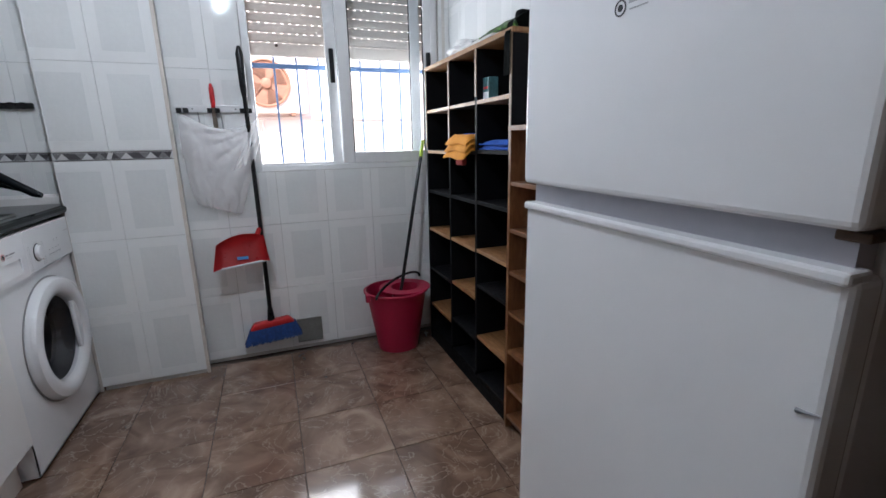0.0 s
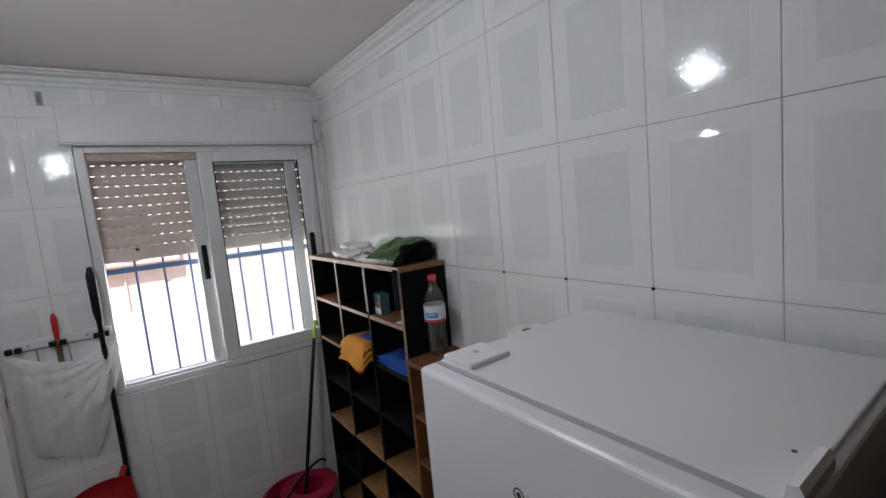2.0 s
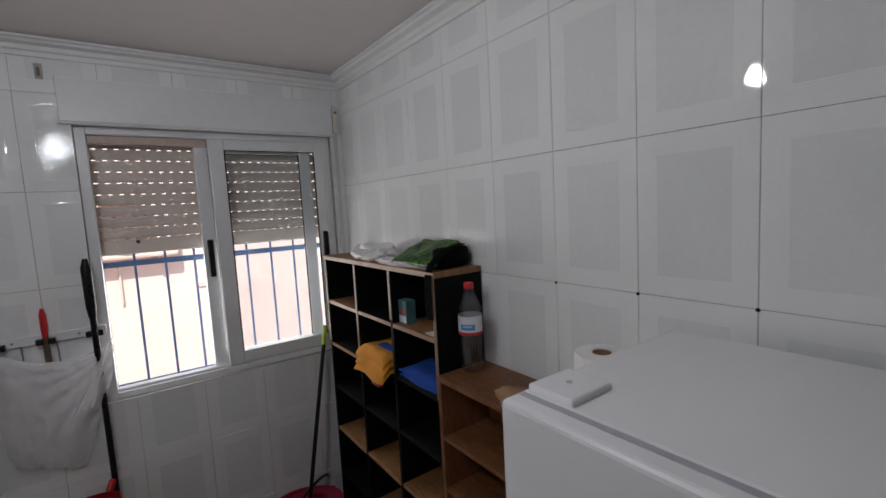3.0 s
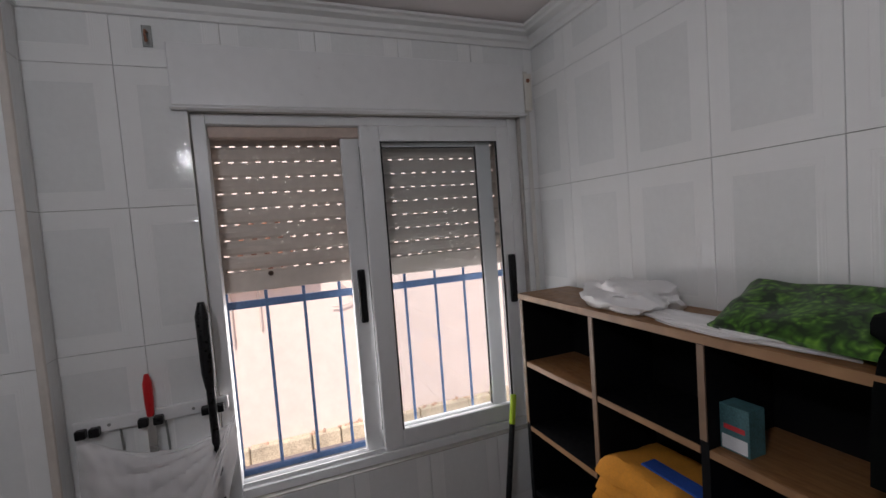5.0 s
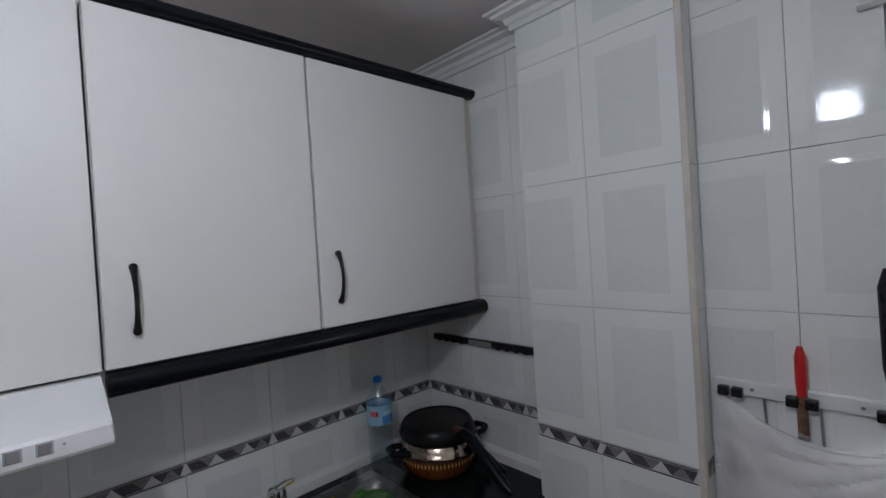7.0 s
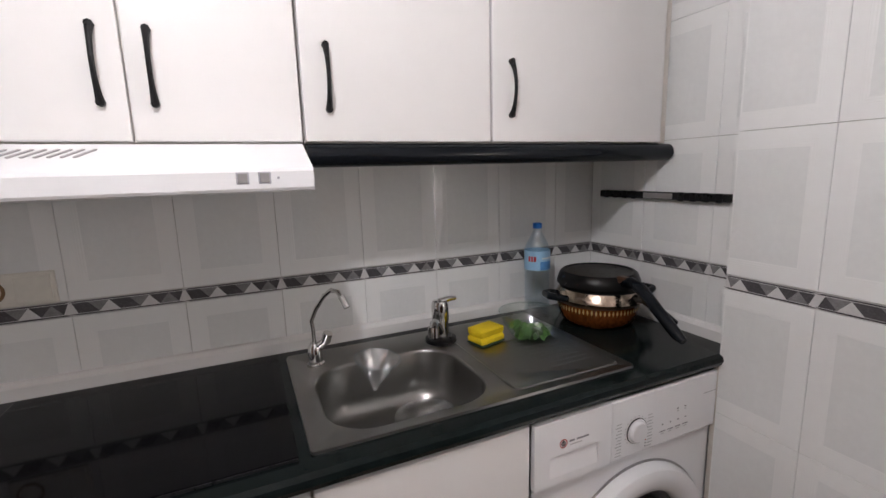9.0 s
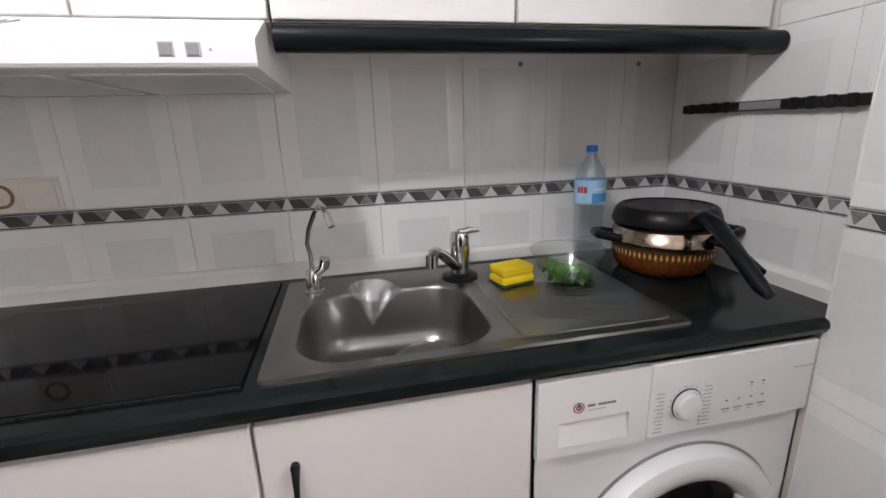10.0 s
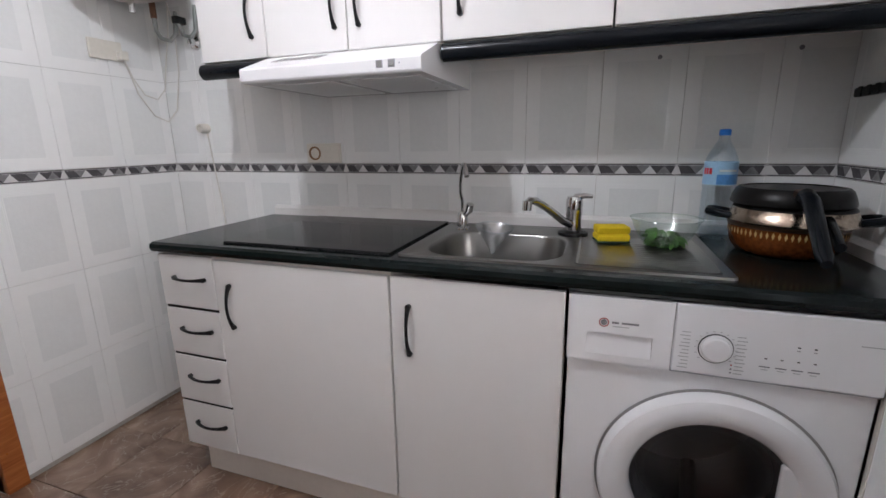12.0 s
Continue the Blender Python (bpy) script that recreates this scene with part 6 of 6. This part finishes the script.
for y0, y1, z0, z1 in ((0.726, 0.745, 1.3110, 1.3160), (0.690, 0.721, 1.3110, 1.3160), (0.712, 0.743, 1.3030, 1.3048)):
    part("printed_bar", bx(FX - 0.0087, FX - 0.0082, y0, y1, z0, z1), "print_pale", up, "printed lettering bar")
part("dent_scratch", tube(bmesh.new(), [(FX - 0.0004, 0.478, 0.873), (FX - 0.0004, 0.472, 0.874), (FX - 0.0004, 0.458, 0.877)], [0.0035, 0.0022, 0.0010], 6), "print_grey", lo, "short grey scratch")

# ---- ceiling lamp
LX, LY, LZ = 1.211, 1.300, 2.165
lamp = tagged(new("ceiling_lamp"), "bare white bulb in a plain lampholder hanging below the ceiling", "ceiling lamp")
part("rose", lathe(bmesh.new(), [(0.045, 0), (0.045, -0.012), (0.02, -0.025), (0.0, -0.025)], pose(LX, LY, CEIL - 0.001), 24, False), "alu", lamp, "", True)
part("flex", tube(bmesh.new(), [(LX, LY, CEIL - 0.02), (LX, LY, LZ + 0.10)], 0.0035, 8), "cable", lamp, "", True)
part("lampholder", lathe(bmesh.new(), [(0.006, 0.110), (0.018, 0.104), (0.020, 0.060), (0.016, 0.055), (0.0, 0.055)], pose(LX, LY, LZ), 24, False), "alu", lamp, "", True)
M["lamp_glow"] = glow("lit_lamp_glass", (0.98, 0.975, 1.0), LAMP_STRENGTH)
bulb = [(0.0, -0.036), (0.014, -0.034), (0.027, -0.024), (0.035, -0.006), (0.034, 0.010), (0.026, 0.030), (0.017, 0.046), (0.015, 0.056)]
part("bulb", lathe(bmesh.new(), bulb, pose(LX, LY, LZ), 28, False), "lamp_glow", lamp, "lit white glass bulb", True)

# ---- pieces of walls and floor
TW, TH_ = 0.2455, 0.353
TILE_MESH = {}


def tile_mesh(w, h, crop):
    """A glazed tile with three faint raised lines round a grey panel; crop is the part kept, in the tile's own metres from its middle."""
    key = (round(w, 4), round(h, 4), *(round(c, 3) for c in crop))
    if key in TILE_MESH:
        return TILE_MESH[key]
    bm = bmesh.new()
    steps = [(0.0006, -0.0065), (0.0006, -0.0008), (0.0016, 0.0), (0.0300, 0.0), (0.0315, 0.0003), (0.0330, 0.0), (0.0365, 0.0003), (0.0395, 0.0), (0.0425, 0.0003), (0.0455, -0.0002)]
    rings = [[bm.verts.new((sx * (w / 2 - d), n, sz * (h / 2 - d))) for sx, sz in ((-1, -1), (1, -1), (1, 1), (-1, 1))] for d, n in steps]
    for a, b in zip(rings, rings[1:]):
        for k in range(4):
            bm.faces.new((a[(k + 1) % 4], a[k], b[k], b[(k + 1) % 4]))
    f = bm.faces.new(rings[-1][::-1])
    f.material_index = 1
    u0, u1, v0, v1 = crop
    for co, no, cut in (((u0, 0, 0), (-1, 0, 0), u0 > -w / 2 + 0.002), ((u1, 0, 0), (1, 0, 0), u1 < w / 2 - 0.002), ((0, 0, v0), (0, 0, -1), v0 > -h / 2 + 0.002), ((0, 0, v1), (0, 0, 1), v1 < h / 2 - 0.002)):
        if cut:
            bmesh.ops.bisect_plane(bm, geom=bm.verts[:] + bm.edges[:] + bm.faces[:], plane_co=co, plane_no=no, clear_outer=True)
    me = bpy.data.meshes.new("tile")
    bm.to_mesh(me)
    bm.free()
    me.materials.append(M["tile"])
    me.materials.append(M["tile_panel"])
    TILE_MESH[key] = me
    return me


def rects_without(r, hole):
    a0, a1, b0, b1 = r
    h0, h1, k0, k1 = hole
    if h0 >= a1 or h1 <= a0 or k0 >= b1 or k1 <= b0:
        return [r]
    out = []
    if a0 < h0:
        out.append((a0, h0, b0, b1))
    if a1 > h1:
        out.append((h1, a1, b0, b1))
    m0, m1 = max(a0, h0), min(a1, h1)
    if b0 < k0:
        out.append((m0, m1, b0, k0))
    if b1 > k1:
        out.append((m0, m1, k1, b1))
    return out


ROWS_Z = [(0.0215, 0.3745), (0.3745, 0.7275), (0.7275, 1.0805), (1.1205, 1.485), (1.485, 1.837), (1.837, 2.190), (2.190, 2.543)]
BAND = (1.0805, 1.1205)


PLAIN_Z = ROWS_Z[:2] + [(0.7275, 1.1005), (1.1005, 1.485)] + ROWS_Z[4:]


def band_mesh(length):
    """A border tile: dark lines along its edges and rows of pale, grey and dark triangles."""
    key = ("band", round(length, 3))
    if key in TILE_MESH:
        return TILE_MESH[key]
    bm = bmesh.new()
    a, b = -length / 2 + 0.0035, length / 2 - 0.0035
    h0, h1 = -0.0195, 0.0195

    def quad(x0, x1, z0, z1, n, mi, k=0.0):
        f = bm.faces.new([bm.verts.new(q) for q in ((x1 + k, n, z0), (x0 + k, n, z0), (x0 - k, n, z1), (x1 - k, n, z1))])
        f.material_index = mi

    quad(-length / 2, length / 2, h0, h1, -0.0004, 3)
    lean = 0.009
    quad(a, b, h1 - 0.0050, h1 - 0.0015, 0.0004, 1, lean * 0.8)
    quad(a, b, h0 + 0.0015, h0 + 0.0050, 0.0004, 1, -lean * 0.8)
    z0, z1 = h0 + 0.0062, h1 - 0.0062
    count = max(1, round((b - a) / 0.0225))
    step = (b - a) / count
    shades = (1, 2, 1, 3, 2, 1, 1, 3, 2, 1)
    for k in range(count):
        x = a + k * step
        low, high = (z0, z1) if k % 2 else (z1, z0)
        f = bm.faces.new([bm.verts.new((q, 0.0004, z)) for q, z in ((max(a, x - step * 0.5), low), (x + step * 0.5, high), (min(b, x + step * 1.5), low))])
        f.material_index = shades[k % len(shades)]
    bmesh.ops.recalc_face_normals(bm, faces=bm.faces[:])
    for f in bm.faces:
        if f.normal.y < 0:
            f.normal_flip()
    me = bpy.data.meshes.new("border_tile")
    bm.to_mesh(me)
    bm.free()
    for k in ("tile", "band_dark", "band_mid", "band_light"):
        me.materials.append(M[k])
    TILE_MESH[key] = me
    return me


def band_wall(wall, axis, level, normal, start, pitch, lo, hi):
    n = Vector((0, normal, 0)) if axis == "x" else Vector((normal, 0, 0))
    u = n.cross(Vector((0, 0, 1)))
    rot = Matrix((u, n, Vector((0, 0, 1)))).transposed().to_4x4()
    c = start + math.floor((lo - start) / pitch) * pitch
    while c < hi - 0.004:
        a, b = max(c, lo), min(c + pitch, hi)
        if b - a > 0.012:
            t = new("border_tile", band_mesh(b - a))
            m = (a + b) / 2
            t.parent = wall
            t.matrix_basis = Matrix.Translation((m, level, 1.1005) if axis == "x" else (level, m, 1.1005)) @ rot
        c += pitch


def tile_wall(wall, axis, level, normal, start, pitch, lo, hi, top, hole=None, bottom=0.0, rows=ROWS_Z):
    """Lays tiles on a wall; axis 'x' or 'y' is the way along it, level its place on the other, normal +1 or -1."""
    n = Vector((0, normal, 0)) if axis == "x" else Vector((normal, 0, 0))
    u = n.cross(Vector((0, 0, 1)))
    s = u.x if axis == "x" else u.y
    rot = Matrix((u, n, Vector((0, 0, 1)))).transposed().to_4x4()
    k0 = math.floor((lo - start) / pitch)
    c = start + k0 * pitch
    while c < hi - 0.004:
        for z0, z1 in rows:
            r = (max(c, lo), min(c + pitch, hi), max(z0, bottom), min(z1, top))
            if r[1] - r[0] < 0.006 or r[3] - r[2] < 0.006:
                continue
            cc, cz = c + pitch / 2, (z0 + z1) / 2
            for a0, a1, b0, b1 in rects_without(r, hole) if hole else [r]:
                if a1 - a0 < 0.006 or b1 - b0 < 0.006:
                    continue
                e = sorted((s * (a0 - cc), s * (a1 - cc)))
                me = tile_mesh(pitch, z1 - z0, (e[0], e[1], b0 - cz, b1 - cz))
                t = new("tile", me)
                p = Vector((cc, level, cz)) if axis == "x" else Vector((level, cc, cz))
                t.parent = wall
                t.matrix_basis = Matrix.Translation(p) @ rot
        c += pitch


tile_wall(wall_west, "y", WEST, 1, 1.537, TW, SOUTH, NORTH, CEIL - 0.004)
tile_wall(wall_east, "y", EAST, -1, 0.859, 0.2375, SOUTH, NORTH, CEIL - 0.004, rows=PLAIN_Z)
tile_wall(wall_north, "x", NORTH, -1, 0.0, TW, WEST, COL_X0, CEIL - 0.004)
tile_wall(wall_north, "x", COL_Y, -1, COL_X1 - TW, TW, COL_X0, COL_X1 - 0.004, CEIL - 0.004)
tile_wall(wall_north, "x", NORTH, -1, 1.235, TW, COL_X1, EAST, CEIL - 0.004, (WIN_X0, WIN_X1, WIN_Z0, WIN_Z1), rows=PLAIN_Z)
tile_wall(wall_north, "y", COL_X1, 1, COL_Y + 0.01 - TW * 0.7, TW, COL_Y + 0.010, NORTH, CEIL - 0.004)
tile_wall(wall_south, "x", SOUTH, 1, 0.0, TW, WEST, DOOR_X0 - 0.07, CEIL - 0.004)
tile_wall(wall_south, "x", SOUTH, 1, 0.0, TW, DOOR_X0 - 0.07, DOOR_X1 + 0.07, CEIL - 0.004, (DOOR_X0 - 0.07, DOOR_X1 + 0.07, -1, DOOR_Z + 0.07))
tile_wall(wall_south, "x", SOUTH, 1, 0.0, TW, DOOR_X1 + 0.07, EAST, CEIL - 0.004)

band_wall(wall_west, "y", WEST, 1, 1.537, TW, SOUTH, NORTH)
band_wall(wall_north, "x", NORTH, -1, 0.0, TW, WEST, COL_X0)
band_wall(wall_north, "x", COL_Y, -1, COL_X1 - TW, TW, COL_X0, COL_X1 - 0.004)
band_wall(wall_north, "y", COL_X1, 1, COL_Y + 0.01 - TW * 0.7, TW, COL_Y + 0.010, NORTH)
band_wall(wall_south, "x", SOUTH, 1, 0.0, TW, WEST, DOOR_X0 - 0.07)
bt = new("border_tile", band_mesh(0.062))
bt.parent = wall_north
bt.matrix_basis = Matrix.Translation((COL_X1 + 0.048, NORTH - 0.0015, 1.1005)) @ Matrix.Rotation(math.pi, 4, "Z")

# floor tiles
FT = 0.33
bm = bx(-FT / 2 + 0.0012, FT / 2 - 0.0012, -FT / 2 + 0.0012, FT / 2 - 0.0012, -0.008, 0.0, 0.0012, 1)
ft = obj("floor_tile", bm, "floor")
ft_mesh = ft.data
bpy.data.objects.remove(ft)
i0 = 0
for i in range(9):
    for j in range(12):
        x, y = -0.02 + i * FT, SOUTH - 1.25 + j * FT
        if x - FT / 2 > EAST or y - FT / 2 > NORTH:
            continue
        t = new("floor_tile", ft_mesh)
        t.parent = floor
        t.location = (x, y, 0)
        t.rotation_euler = (0, 0, (i0 * 7 % 4) * math.pi / 2)
        i0 += 1
